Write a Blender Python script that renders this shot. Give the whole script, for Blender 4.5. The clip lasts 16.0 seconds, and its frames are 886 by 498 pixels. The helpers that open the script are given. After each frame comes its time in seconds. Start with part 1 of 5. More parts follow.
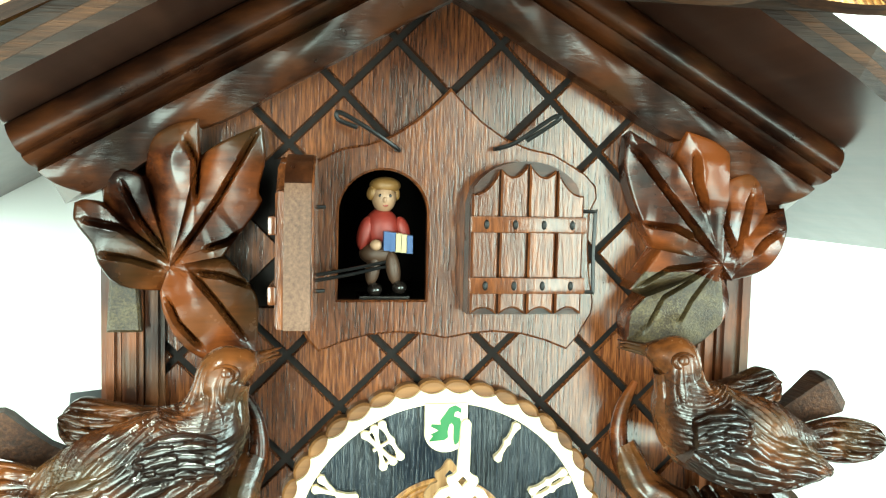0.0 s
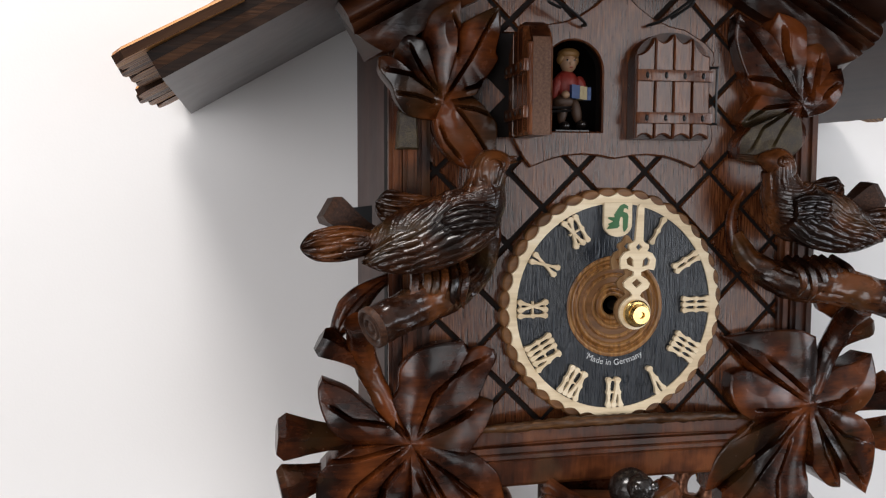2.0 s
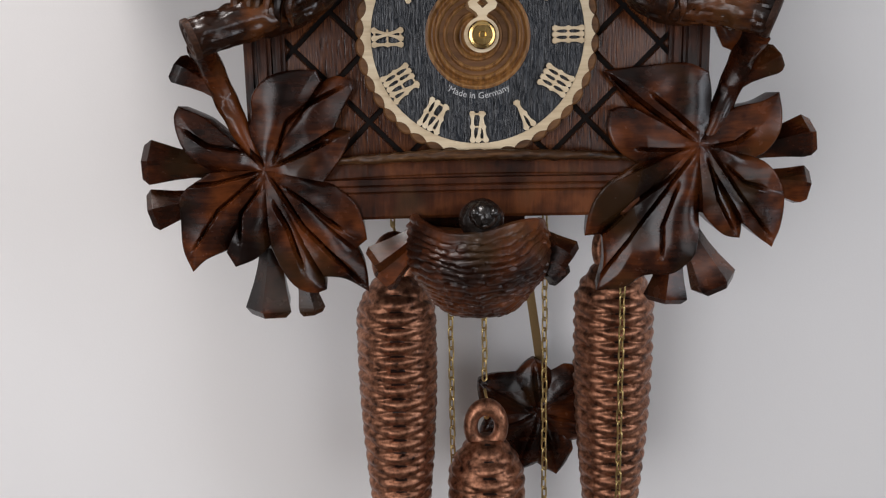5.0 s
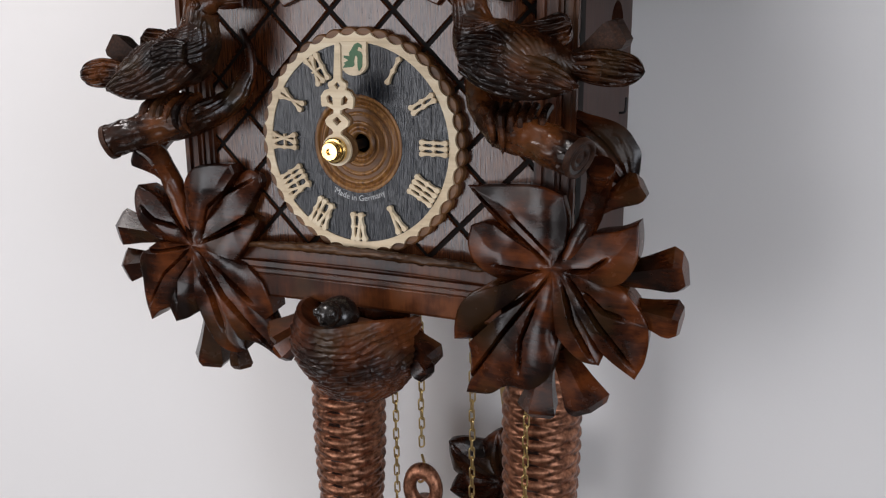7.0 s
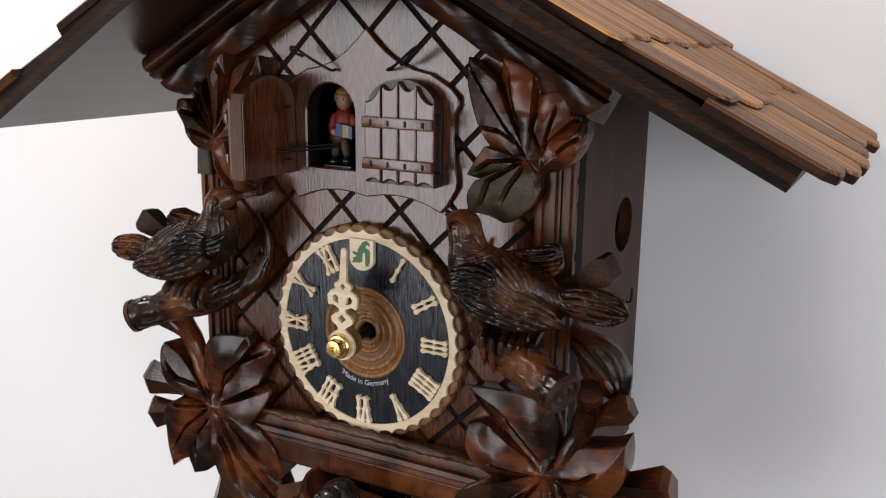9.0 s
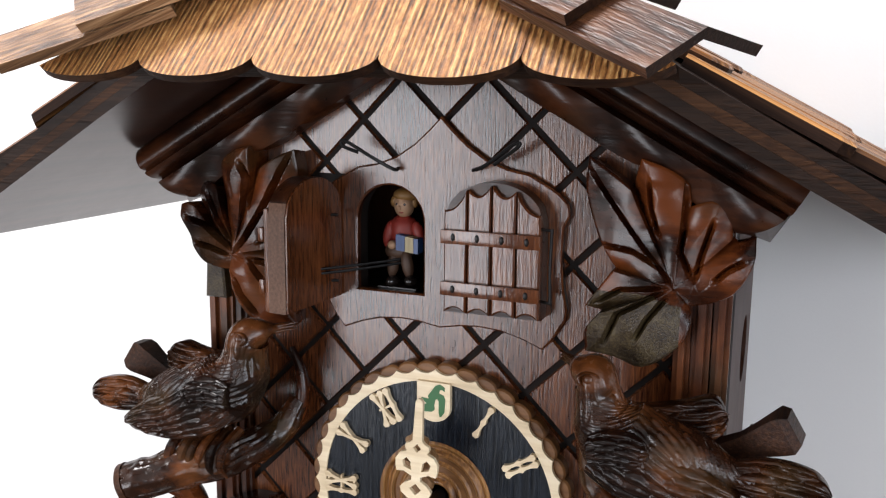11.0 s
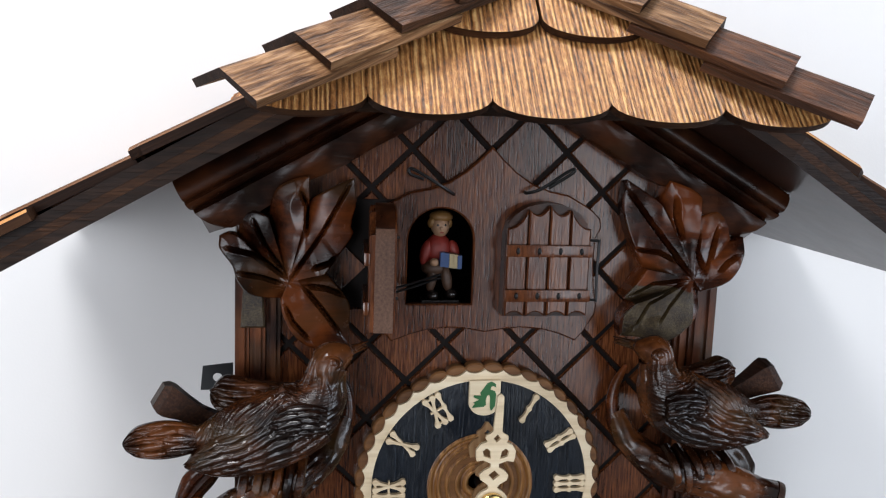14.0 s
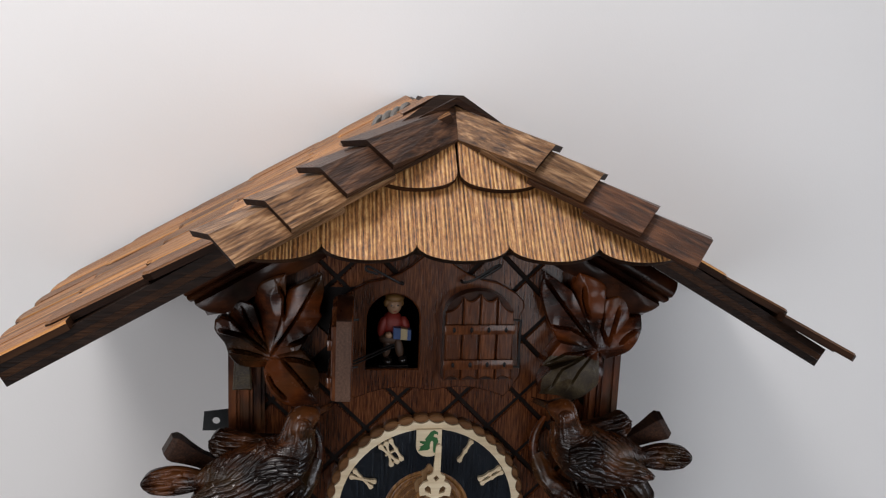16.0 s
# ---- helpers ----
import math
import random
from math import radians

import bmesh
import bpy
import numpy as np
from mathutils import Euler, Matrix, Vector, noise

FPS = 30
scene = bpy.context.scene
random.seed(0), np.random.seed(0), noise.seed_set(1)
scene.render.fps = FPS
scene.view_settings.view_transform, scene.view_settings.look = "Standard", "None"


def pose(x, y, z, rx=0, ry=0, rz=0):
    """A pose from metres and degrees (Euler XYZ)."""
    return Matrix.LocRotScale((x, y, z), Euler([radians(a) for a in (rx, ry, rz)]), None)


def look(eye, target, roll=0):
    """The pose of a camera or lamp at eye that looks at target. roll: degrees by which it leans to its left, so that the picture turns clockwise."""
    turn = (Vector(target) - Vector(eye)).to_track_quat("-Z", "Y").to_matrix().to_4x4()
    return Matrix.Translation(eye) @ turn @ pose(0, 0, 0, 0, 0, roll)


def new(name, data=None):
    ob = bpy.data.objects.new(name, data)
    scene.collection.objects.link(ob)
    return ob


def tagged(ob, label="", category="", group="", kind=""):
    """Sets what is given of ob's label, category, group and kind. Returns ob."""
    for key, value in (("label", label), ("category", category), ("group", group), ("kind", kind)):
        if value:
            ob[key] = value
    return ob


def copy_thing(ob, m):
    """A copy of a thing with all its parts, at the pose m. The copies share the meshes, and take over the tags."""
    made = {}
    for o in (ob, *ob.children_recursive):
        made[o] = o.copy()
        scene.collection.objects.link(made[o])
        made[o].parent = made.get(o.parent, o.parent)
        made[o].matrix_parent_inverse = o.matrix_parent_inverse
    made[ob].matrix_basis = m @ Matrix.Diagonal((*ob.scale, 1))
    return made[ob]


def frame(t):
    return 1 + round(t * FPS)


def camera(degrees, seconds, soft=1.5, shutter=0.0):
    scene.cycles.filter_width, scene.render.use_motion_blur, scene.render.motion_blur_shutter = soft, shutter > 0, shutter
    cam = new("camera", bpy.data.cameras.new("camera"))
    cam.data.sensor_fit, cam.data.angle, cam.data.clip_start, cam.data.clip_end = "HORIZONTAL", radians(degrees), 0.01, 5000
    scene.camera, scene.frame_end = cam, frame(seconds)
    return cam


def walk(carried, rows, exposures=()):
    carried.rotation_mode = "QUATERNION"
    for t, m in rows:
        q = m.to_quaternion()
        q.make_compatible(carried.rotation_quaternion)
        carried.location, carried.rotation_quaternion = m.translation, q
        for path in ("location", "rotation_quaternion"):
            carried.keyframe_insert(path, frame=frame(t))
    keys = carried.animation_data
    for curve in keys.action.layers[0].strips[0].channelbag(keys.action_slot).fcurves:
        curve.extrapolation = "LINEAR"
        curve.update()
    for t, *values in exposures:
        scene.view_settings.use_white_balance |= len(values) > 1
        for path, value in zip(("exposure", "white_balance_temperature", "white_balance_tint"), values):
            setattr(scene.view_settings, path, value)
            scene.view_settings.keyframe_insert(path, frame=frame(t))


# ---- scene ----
cam = camera(51.7, 16.0, soft=1.2)
PATH = [
    (0, (-0.052, -0.289, 1.62), (0.295, 1.675, 1.468), 1.3),
    (0.5, (-0.076, -0.331, 1.611), (0.257, 1.636, 1.469), 1.0),
    (1, (-0.106, -0.365, 1.588), (0.218, 1.606, 1.487), 0.8),
    (1.5, (-0.14, -0.386, 1.576), (0.227, 1.576, 1.448), 0.7),
    (2, (-0.169, -0.4, 1.562), (0.262, 1.546, 1.398), 0.2),
    (2.5, (-0.197, -0.411, 1.542), (0.306, 1.514, 1.333), -0.6),
    (3, (-0.214, -0.418, 1.517), (0.332, 1.486, 1.243), -1.0),
    (3.5, (-0.209, -0.429, 1.493), (0.34, 1.464, 1.15), -1.2),
    (4, (-0.169, -0.429, 1.489), (0.35, 1.461, 1.091), -1.1),
    (4.2, (-0.144, -0.43, 1.489), (0.305, 1.478, 1.089), -1.3),
    (6.3, (0.159, -0.403, 1.526), (-0.438, 1.446, 1.052), -0.0),
    (6.5, (0.176, -0.399, 1.535), (-0.475, 1.429, 1.049), -0.1),
    (7, (0.21, -0.392, 1.559), (-0.556, 1.39, 1.071), -0.3),
    (7.5, (0.233, -0.384, 1.585), (-0.601, 1.368, 1.098), -0.3),
    (8, (0.241, -0.382, 1.609), (-0.619, 1.356, 1.121), 0.0),
    (8.5, (0.24, -0.379, 1.63), (-0.642, 1.35, 1.149), 0.4),
    (9, (0.236, -0.371, 1.648), (-0.671, 1.349, 1.182), 0.7),
    (9.5, (0.223, -0.357, 1.664), (-0.695, 1.363, 1.217), 0.9),
    (10, (0.196, -0.339, 1.669), (-0.726, 1.388, 1.26), 1.0),
    (10.2, (0.181, -0.333, 1.668), (-0.729, 1.404, 1.274), 1.0),
    (12.3, (0.044, -0.301, 1.648), (-0.265, 1.649, 1.33), -0.0),
    (12.5, (0.028, -0.306, 1.647), (-0.219, 1.654, 1.337), 0.1),
    (13, (-0.011, -0.323, 1.648), (-0.072, 1.654, 1.353), 0.7),
    (13.5, (-0.054, -0.346, 1.655), (0.121, 1.624, 1.355), 1.6),
    (14, (-0.083, -0.379, 1.664), (0.245, 1.57, 1.359), 2.1),
    (14.5, (-0.095, -0.41, 1.68), (0.281, 1.528, 1.362), 1.9),
    (15, (-0.099, -0.43, 1.7), (0.275, 1.505, 1.361), 1.7),
    (15.5, (-0.09, -0.445, 1.722), (0.267, 1.487, 1.351), 1.9),
    (16, (-0.066, -0.462, 1.745), (0.229, 1.472, 1.331), 2.4),
]
EXPOSURES = [(0.0, 2.20, 6350, -24), (0.5, 1.36, 6250, -8), (1.0, 0.57, 6150, 9), (1.5, 0.17, 6200, 10), (2.0, -0.20, 6600, 12), (2.5, -0.34, 6700, 13), (3.5, -0.58, 6700, 13), (6.5, -0.52, 6520, 14), (7.0, -0.52, 6520, 14), (8.0, -0.34, 6600, 15), (9.0, -0.32, 6600, 15),
             (10.0, -0.08, 6550, 14), (12.5, 0.55, 6200, 11), (13.0, 0.61, 6150, 11), (13.5, 0.29, 6100, 10), (14.5, -0.47, 6250, 11), (15.0, -0.65, 6400, 12), (16.0, -0.83, 6450, 12)]
walk(cam, [(t, look(eye, target, roll)) for t, eye, target, roll in PATH], EXPOSURES)

# ---------------------------------------------------------------- light
world = bpy.data.worlds.new("world")
scene.world = world
world.use_nodes = True
world.node_tree.nodes["Background"].inputs[0].default_value = (0.75, 0.85, 1.0, 1)
world.node_tree.nodes["Background"].inputs[1].default_value = 0.3


def area_lamp(name, place, target, w, h, watts, colour):
    data = bpy.data.lights.new(name, "AREA")
    data.shape, data.size, data.size_y = "RECTANGLE", w, h
    data.energy, data.color = watts, colour
    ob = new(name, data)
    ob.matrix_world = look(place, target)
    return ob


area_lamp("shop_front_daylight", (-1.61, -3.15, 1.43), (-1.0, 0, 1.50), 1.22, 1.95, 60, (0.95, 0.973, 1.0))
area_lamp("shop_front_daylight", (1.42, -3.15, 1.45), (0.9, 0, 1.50), 0.98, 1.88, 23, (0.97, 0.988, 1.0))
area_lamp("west_window_daylight", (-2.25, -2.2, 1.75), (0, -1.1, 1.55), 1.5, 1.25, 14, (1.0, 0.955, 0.915))
area_lamp("east_window_daylight", (2.25, -1.6, 1.72), (0, -1.0, 1.55), 0.9, 1.3, 32, (0.85, 0.92, 1.0))
# Unseen overhead lamp, added to brighten the straw hip; no fixture is known.
area_lamp("ceiling_panel_light", (-0.48, -0.34, 2.55), (-0.46, -0.30, 0), 0.4, 0.36, 19, (1.0, 0.975, 0.95))

# ---------------------------------------------------------------- materials


class Mat:
    def __init__(self, name, rough=0.5, metal=0.0, coat=0.0, spec=0.5):
        self.m = bpy.data.materials.new(name)
        self.m.use_nodes = True
        self.t = self.m.node_tree
        self.b = self.t.nodes["Principled BSDF"]
        self.set("Roughness", rough), self.set("Metallic", metal)
        self.set("Coat Weight", coat), self.set("Coat Roughness", 0.18), self.set("Specular IOR Level", spec)
        self.co = None

    def set(self, key, v):
        self.b.inputs[key].default_value = v

    def node(self, kind, **inputs):
        n = self.t.nodes.new(kind)
        for k, v in inputs.items():
            n.inputs[k.replace("_", " ")].default_value = v
        return n

    def link(self, a, b):
        self.t.links.new(a, b)

    def coords(self, scale, which="Object"):
        tc = self.t.nodes.new("ShaderNodeTexCoord")
        mp = self.t.nodes.new("ShaderNodeMapping")
        mp.inputs["Scale"].default_value = scale
        self.link(tc.outputs[which], mp.inputs["Vector"])
        oi = self.t.nodes.new("ShaderNodeObjectInfo")
        ml = self.t.nodes.new("ShaderNodeVectorMath")
        ml.operation = "MULTIPLY_ADD"
        ml.inputs[1].default_value = (7, 5, 9)
        self.link(oi.outputs["Random"], ml.inputs[0])
        self.link(mp.outputs[0], ml.inputs[2])
        return ml.outputs[0]

    def noise(self, scale, detail=4.0, rough=0.6, freq=1.0, distort=0.0):
        n = self.node("ShaderNodeTexNoise", Scale=freq, Detail=detail, Roughness=rough, Distortion=distort)
        self.link(self.coords(scale), n.inputs["Vector"])
        return n.outputs["Fac"]

    def ramp(self, fac, stops):
        r = self.t.nodes.new("ShaderNodeValToRGB")
        e = r.color_ramp.elements
        while len(e) < len(stops):
            e.new(0.5)
        for el, (p, c) in zip(e, stops):
            el.position, el.color = p, (*c, 1)
        self.link(fac, r.inputs["Fac"])
        return r.outputs["Color"]

    def mix(self, fac, a, b, mode="MIX"):
        n = self.t.nodes.new("ShaderNodeMix")
        n.data_type, n.blend_type = "RGBA", mode
        for sock, v in ((n.inputs[0], fac), (n.inputs[6], a), (n.inputs[7], b)):
            if isinstance(v, (int, float)):
                sock.default_value = v
            elif isinstance(v, tuple):
                sock.default_value = (*v, 1)
            else:
                self.link(v, sock)
        return n.outputs[2]

    def math(self, op, a, b):
        n = self.t.nodes.new("ShaderNodeMath")
        n.operation = op
        for sock, v in ((n.inputs[0], a), (n.inputs[1], b)):
            if isinstance(v, (int, float)):
                sock.default_value = v
            else:
                self.link(v, sock)
        return n.outputs[0]

    def colour(self, c):
        if isinstance(c, tuple):
            self.b.inputs["Base Color"].default_value = (*c, 1)
        else:
            self.link(c, self.b.inputs["Base Color"])
        return self

    def rough_by(self, fac, lo, hi):
        n = self.t.nodes.new("ShaderNodeMapRange")
        n.inputs[3].default_value, n.inputs[4].default_value = lo, hi
        self.link(fac, n.inputs[0])
        self.link(n.outputs[0], self.b.inputs["Roughness"])

    def bump(self, fac, strength, dist):
        n = self.node("ShaderNodeBump", Strength=strength, Distance=dist)
        self.link(fac, n.inputs["Height"])
        self.link(n.outputs[0], self.b.inputs["Normal"])


def wood(name, dark, mid, light, along=2, rough=(0.3, 0.5), coat=0.0, grain=420.0, relief=0.0003, spec=0.5, stain=0.5, vary=0.0, across=None, spread=0.14, stretch=0.045, large=0.45):
    """Wood whose grain runs along one axis (0 x, 1 y, 2 z)."""
    m = Mat(name, coat=coat, spec=spec)
    fine = [grain, grain, grain]
    fine[along] = grain * stretch
    big = [34.0, 34.0, 34.0]
    big[along] = 7.0
    if across is not None:
        fine, big = [grain * 0.03] * 3, [7.0] * 3
        fine[across], big[across] = grain, 60.0
    g = m.noise(tuple(fine), 3.0, 0.65)
    s = m.noise(tuple(big), 2.0, 0.5, distort=0.3)
    b = m.noise((55, 55, 55), 4.0, 0.6)
    col = m.ramp(m.math("ADD", m.math("MULTIPLY", g, 1 - large), m.math("MULTIPLY", s, large)), [(0.50 - spread, dark), (0.50, mid), (0.50 + spread, light)])
    col = m.mix(m.math("MULTIPLY", b, stain), col, dark)
    if vary:
        oi = m.t.nodes.new("ShaderNodeObjectInfo")
        hs = m.t.nodes.new("ShaderNodeHueSaturation")
        val = m.t.nodes.new("ShaderNodeMapRange")
        val.inputs[3].default_value, val.inputs[4].default_value = 1 - vary, 1 + vary
        m.link(oi.outputs["Random"], val.inputs[0])
        m.link(val.outputs[0], hs.inputs["Value"])
        m.link(col, hs.inputs["Color"])
        col = hs.outputs[0]
    m.colour(col)
    m.rough_by(b, *rough)
    m.bump(g, 0.6, relief)
    return m.m


def stained(name, dark, mid, light, rough=(0.17, 0.32), along=0, spec=0.35, relief=0.0002):
    """Carved wood under a wiped brown stain: soft clouds of colour, faint grain."""
    m = Mat(name, spec=spec)
    cloud = m.noise((38, 38, 38), 2.0, 0.5)
    bloom = m.noise((46, 46, 46), 1.0, 0.4)
    blot = m.noise((150, 150, 150), 3.0, 0.6)
    sc = [520.0] * 3
    sc[along] = 40.0
    g = m.noise(tuple(sc), 3.0, 0.6)
    f = m.math("ADD", m.math("MULTIPLY", cloud, 0.66), m.math("ADD", m.math("MULTIPLY", blot, 0.16), m.math("MULTIPLY", g, 0.18)))
    col = m.ramp(f, [(0.40, dark), (0.50, mid), (0.61, light)])
    bronze = tuple(0.5 * (a + b) * k for a, b, k in zip(mid, light, (0.72, 1.35, 1.8)))
    amount = m.ramp(bloom, [(0.56, (0.0, 0.0, 0.0)), (0.68, (0.38, 0.38, 0.38))])
    m.colour(m.mix(amount, col, bronze))
    m.rough_by(blot, *rough)
    m.bump(m.math("ADD", m.math("MULTIPLY", g, 0.6), m.math("MULTIPLY", blot, 0.3)), 0.5, relief)
    return m.m


CARVED = stained("carved_walnut_stain", (0.0052, 0.0013, 0.0006), (0.0340, 0.0080, 0.0024), (0.120, 0.0300, 0.0070), rough=(0.18, 0.33), spec=0.32, relief=0.0002)
BIRD = stained("carved_bird_stain", (0.0050, 0.0016, 0.0008), (0.0270, 0.0082, 0.0028), (0.110, 0.0340, 0.0090), rough=(0.17, 0.33), relief=0.0006, spec=0.40)
ENDGRAIN = wood("sawn_end_grain", (0.010, 0.0036, 0.0017), (0.036, 0.0130, 0.0056), (0.085, 0.034, 0.0150), along=1, rough=(0.42, 0.6), grain=900, relief=0.0006, stain=0.4, spec=0.22)
RAIL = stained("moulded_walnut", (0.0055, 0.0016, 0.0008), (0.0210, 0.0061, 0.0025), (0.058, 0.0170, 0.0056), rough=(0.22, 0.38), spec=0.30, relief=0.0005)
STRIP = stained("fluted_strip_walnut", (0.014, 0.0040, 0.0017), (0.056, 0.0155, 0.0056), (0.140, 0.0430, 0.0135), along=2, rough=(0.24, 0.40), spec=0.25, relief=0.0004)
TWIG = wood("golden_brown_twig", (0.016, 0.0060, 0.0022), (0.075, 0.031, 0.0105), (0.19, 0.090, 0.034), along=0, rough=(0.28, 0.45), grain=900, relief=0.0005, stain=0.4, spec=0.35)
FACADE = wood("front_board_walnut", (0.0182, 0.0049, 0.0017), (0.0728, 0.0211, 0.0071), (0.1775, 0.0585, 0.0189), along=2, rough=(0.15, 0.24), grain=1300, relief=0.00014, stain=0.5, spec=0.56, spread=0.13, large=0.34, stretch=0.07)
PLATE = wood("door_plate_walnut", (0.0205, 0.0056, 0.0020), (0.0805, 0.0234, 0.0079), (0.1872, 0.0618, 0.0198), along=2, rough=(0.15, 0.24), grain=1350, relief=0.00014, stain=0.5, spec=0.56, spread=0.13, large=0.34, stretch=0.07)
GROOVE_INSIDE = wood("dark_groove_and_inside", (0.003, 0.0020, 0.0016), (0.006, 0.0038, 0.003), (0.010, 0.006, 0.005), rough=(0.6, 0.8), relief=0.00005, spec=0.15)
SIDE = wood("side_panel_walnut", (0.026, 0.0085, 0.0046), (0.052, 0.0175, 0.0096), (0.080, 0.0285, 0.0160), along=2, rough=(0.4, 0.5), grain=500, relief=0.0001, stain=0.25, spec=0.22)
SOFFIT = wood("roof_board_stain", (0.022, 0.009, 0.006), (0.040, 0.017, 0.011), (0.062, 0.028, 0.018), along=1, rough=(0.26, 0.36), coat=0.14, grain=200, relief=0.00004, stain=0.2)
PLYDARK = wood("plywood_dark_layer", (0.006, 0.0028, 0.0016), (0.016, 0.0072, 0.0040), (0.034, 0.0160, 0.0085), along=0, rough=(0.4, 0.55), grain=700, relief=0.0006, spec=0.14)
PLYLIGHT = wood("plywood_light_layer", (0.012, 0.0048, 0.0020), (0.036, 0.0140, 0.0055), (0.080, 0.033, 0.0130), along=0, rough=(0.45, 0.6), grain=1100, relief=0.0006, spec=0.14)
SHINGLE = wood("brown_shingle", (0.034, 0.0115, 0.0036), (0.235, 0.092, 0.0260), (0.58, 0.290, 0.095), along=0, rough=(0.34, 0.52), grain=430, relief=0.0030, stain=0.3, vary=0.40, spread=0.15, spec=0.24, stretch=0.0012, large=0.14)
HIPTAN = wood("weathered_tan_tile", (0.030, 0.0125, 0.0056), (0.170, 0.083, 0.0360), (0.42, 0.245, 0.125), along=0, rough=(0.36, 0.54), grain=430, relief=0.0026, stain=0.35, vary=0.2, spread=0.15, spec=0.28, stretch=0.0012, large=0.16)
SHINGLEBLACK = wood("dark_stained_shingle", (0.012, 0.0060, 0.0042), (0.050, 0.0220, 0.0115), (0.130, 0.060, 0.030), along=0, rough=(0.34, 0.5), grain=430, relief=0.0024, stain=0.2, spread=0.15, spec=0.3, stretch=0.0012, large=0.20)
SHINGLERED = wood("red_brown_shingle", (0.016, 0.0055, 0.0026), (0.070, 0.0245, 0.0095), (0.150, 0.058, 0.0225), along=0, rough=(0.34, 0.5), grain=430, relief=0.0022, stain=0.2, spread=0.15, spec=0.5, stretch=0.0012, large=0.20)
SHINGLEDARK = wood("dark_shingle_edge", (0.007, 0.0026, 0.0013), (0.020, 0.0076, 0.0034), (0.050, 0.0205, 0.0080), along=0, rough=(0.5, 0.7), grain=900, spec=0.12, stain=0.3, stretch=0.02)


def straw():
    """Split softwood: upright ridges a couple of millimetres apart with dark growth lines between them."""
    m = Mat("straw_shingle", spec=1.0)
    wander = m.noise((90, 3, 3), 2.0, 0.5)
    sep = m.t.nodes.new("ShaderNodeSeparateXYZ")
    m.link(m.coords((1, 1, 1)), sep.inputs[0])
    wave = m.math("SINE", m.math("ADD", m.math("MULTIPLY", sep.outputs[0], 3300.0), m.math("MULTIPLY", wander, 22.0)), 0.0)
    fine = m.noise((1500, 34, 34), 4.0, 0.65)
    speck = m.noise((700, 260, 260), 4.0, 0.7)
    f = m.math("ADD", m.math("MULTIPLY", wave, 0.085), m.math("ADD", m.math("MULTIPLY", fine, 0.55), m.math("MULTIPLY", speck, 0.45)))
    col = m.ramp(f, [(0.34, (0.040, 0.0125, 0.0040)), (0.43, (0.22, 0.083, 0.021)), (0.53, (0.46, 0.195, 0.054)), (0.66, (0.78, 0.47, 0.18))])
    m.colour(col)
    m.rough_by(speck, 0.26, 0.44)
    m.bump(f, 0.9, 0.0022)
    return m.m


STRAW = straw()
DOORWOOD = wood("door_walnut", (0.0195, 0.0053, 0.0020), (0.0839, 0.0248, 0.0084), (0.1950, 0.0635, 0.0210), along=2, rough=(0.13, 0.22), grain=900, relief=0.00015, stain=0.4, spec=0.56, spread=0.16, stretch=0.12)
DOORRAW = wood("raw_door_edge", (0.0468, 0.0218, 0.0124), (0.0972, 0.0475, 0.0285), (0.1512, 0.0805, 0.0508), along=0, rough=(0.5, 0.65), grain=900, relief=0.0002, stain=0.25, spec=0.3)
MAPLE = wood("pale_dial_wood", (0.54, 0.41, 0.25), (0.70, 0.56, 0.37), (0.80, 0.68, 0.49), along=0, rough=(0.4, 0.55), grain=350, relief=0.00005, stain=0.15)
HANDBROWN = wood("brown_hand_wood", (0.13, 0.062, 0.024), (0.23, 0.125, 0.055), (0.34, 0.205, 0.10), along=2, rough=(0.4, 0.55), grain=600, relief=0.0002, stain=0.2, spec=0.3)
RINGBROWN = wood("brown_dial_rim", (0.0698, 0.0279, 0.0087), (0.1674, 0.0725, 0.0243), (0.2604, 0.1209, 0.0434), along=0, rough=(0.35, 0.5), grain=300, relief=0.0001, stain=0.3, spec=0.35)


def turned_wood():
    """Golden turned wood: upright grain, with pale rings painting in the light on its ridges."""
    m = Mat("turned_dial_centre", spec=0.4)
    tc = m.t.nodes.new("ShaderNodeTexCoord")
    mp = m.t.nodes.new("ShaderNodeMapping")
    mp.inputs["Location"].default_value = (0, 0, -1.5010)
    mp.inputs["Scale"].default_value = (1, 0, 1)
    m.link(tc.outputs["Object"], mp.inputs["Vector"])
    ln = m.t.nodes.new("ShaderNodeVectorMath")
    ln.operation = "LENGTH"
    m.link(mp.outputs[0], ln.inputs[0])
    g = m.noise((620, 620, 40), 3.0, 0.6)
    ring = m.math("SINE", m.math("MULTIPLY", ln.outputs["Value"], 1480.0), 0.0)
    fine = m.math("SINE", m.math("MULTIPLY", ln.outputs["Value"], 9000.0), 0.0)
    f = m.math("ADD", g, m.math("MULTIPLY", ring, 0.03))
    col = m.ramp(f, [(0.34, (0.085, 0.031, 0.0075)), (0.50, (0.20, 0.084, 0.021)), (0.68, (0.33, 0.155, 0.045))])
    # Pale ring colour imitates light catching the lathe-turned ridges.
    edge = m.math("MULTIPLY", m.math("POWER", m.math("MAXIMUM", ring, 0.0), 10.0), 0.28)
    m.colour(m.mix(edge, col, (0.48, 0.30, 0.14)))
    m.rough_by(g, 0.3, 0.48)
    m.bump(m.math("ADD", m.math("MULTIPLY", fine, 0.15), g), 0.4, 0.0004)
    return m.m


DIALCENTRE = turned_wood()


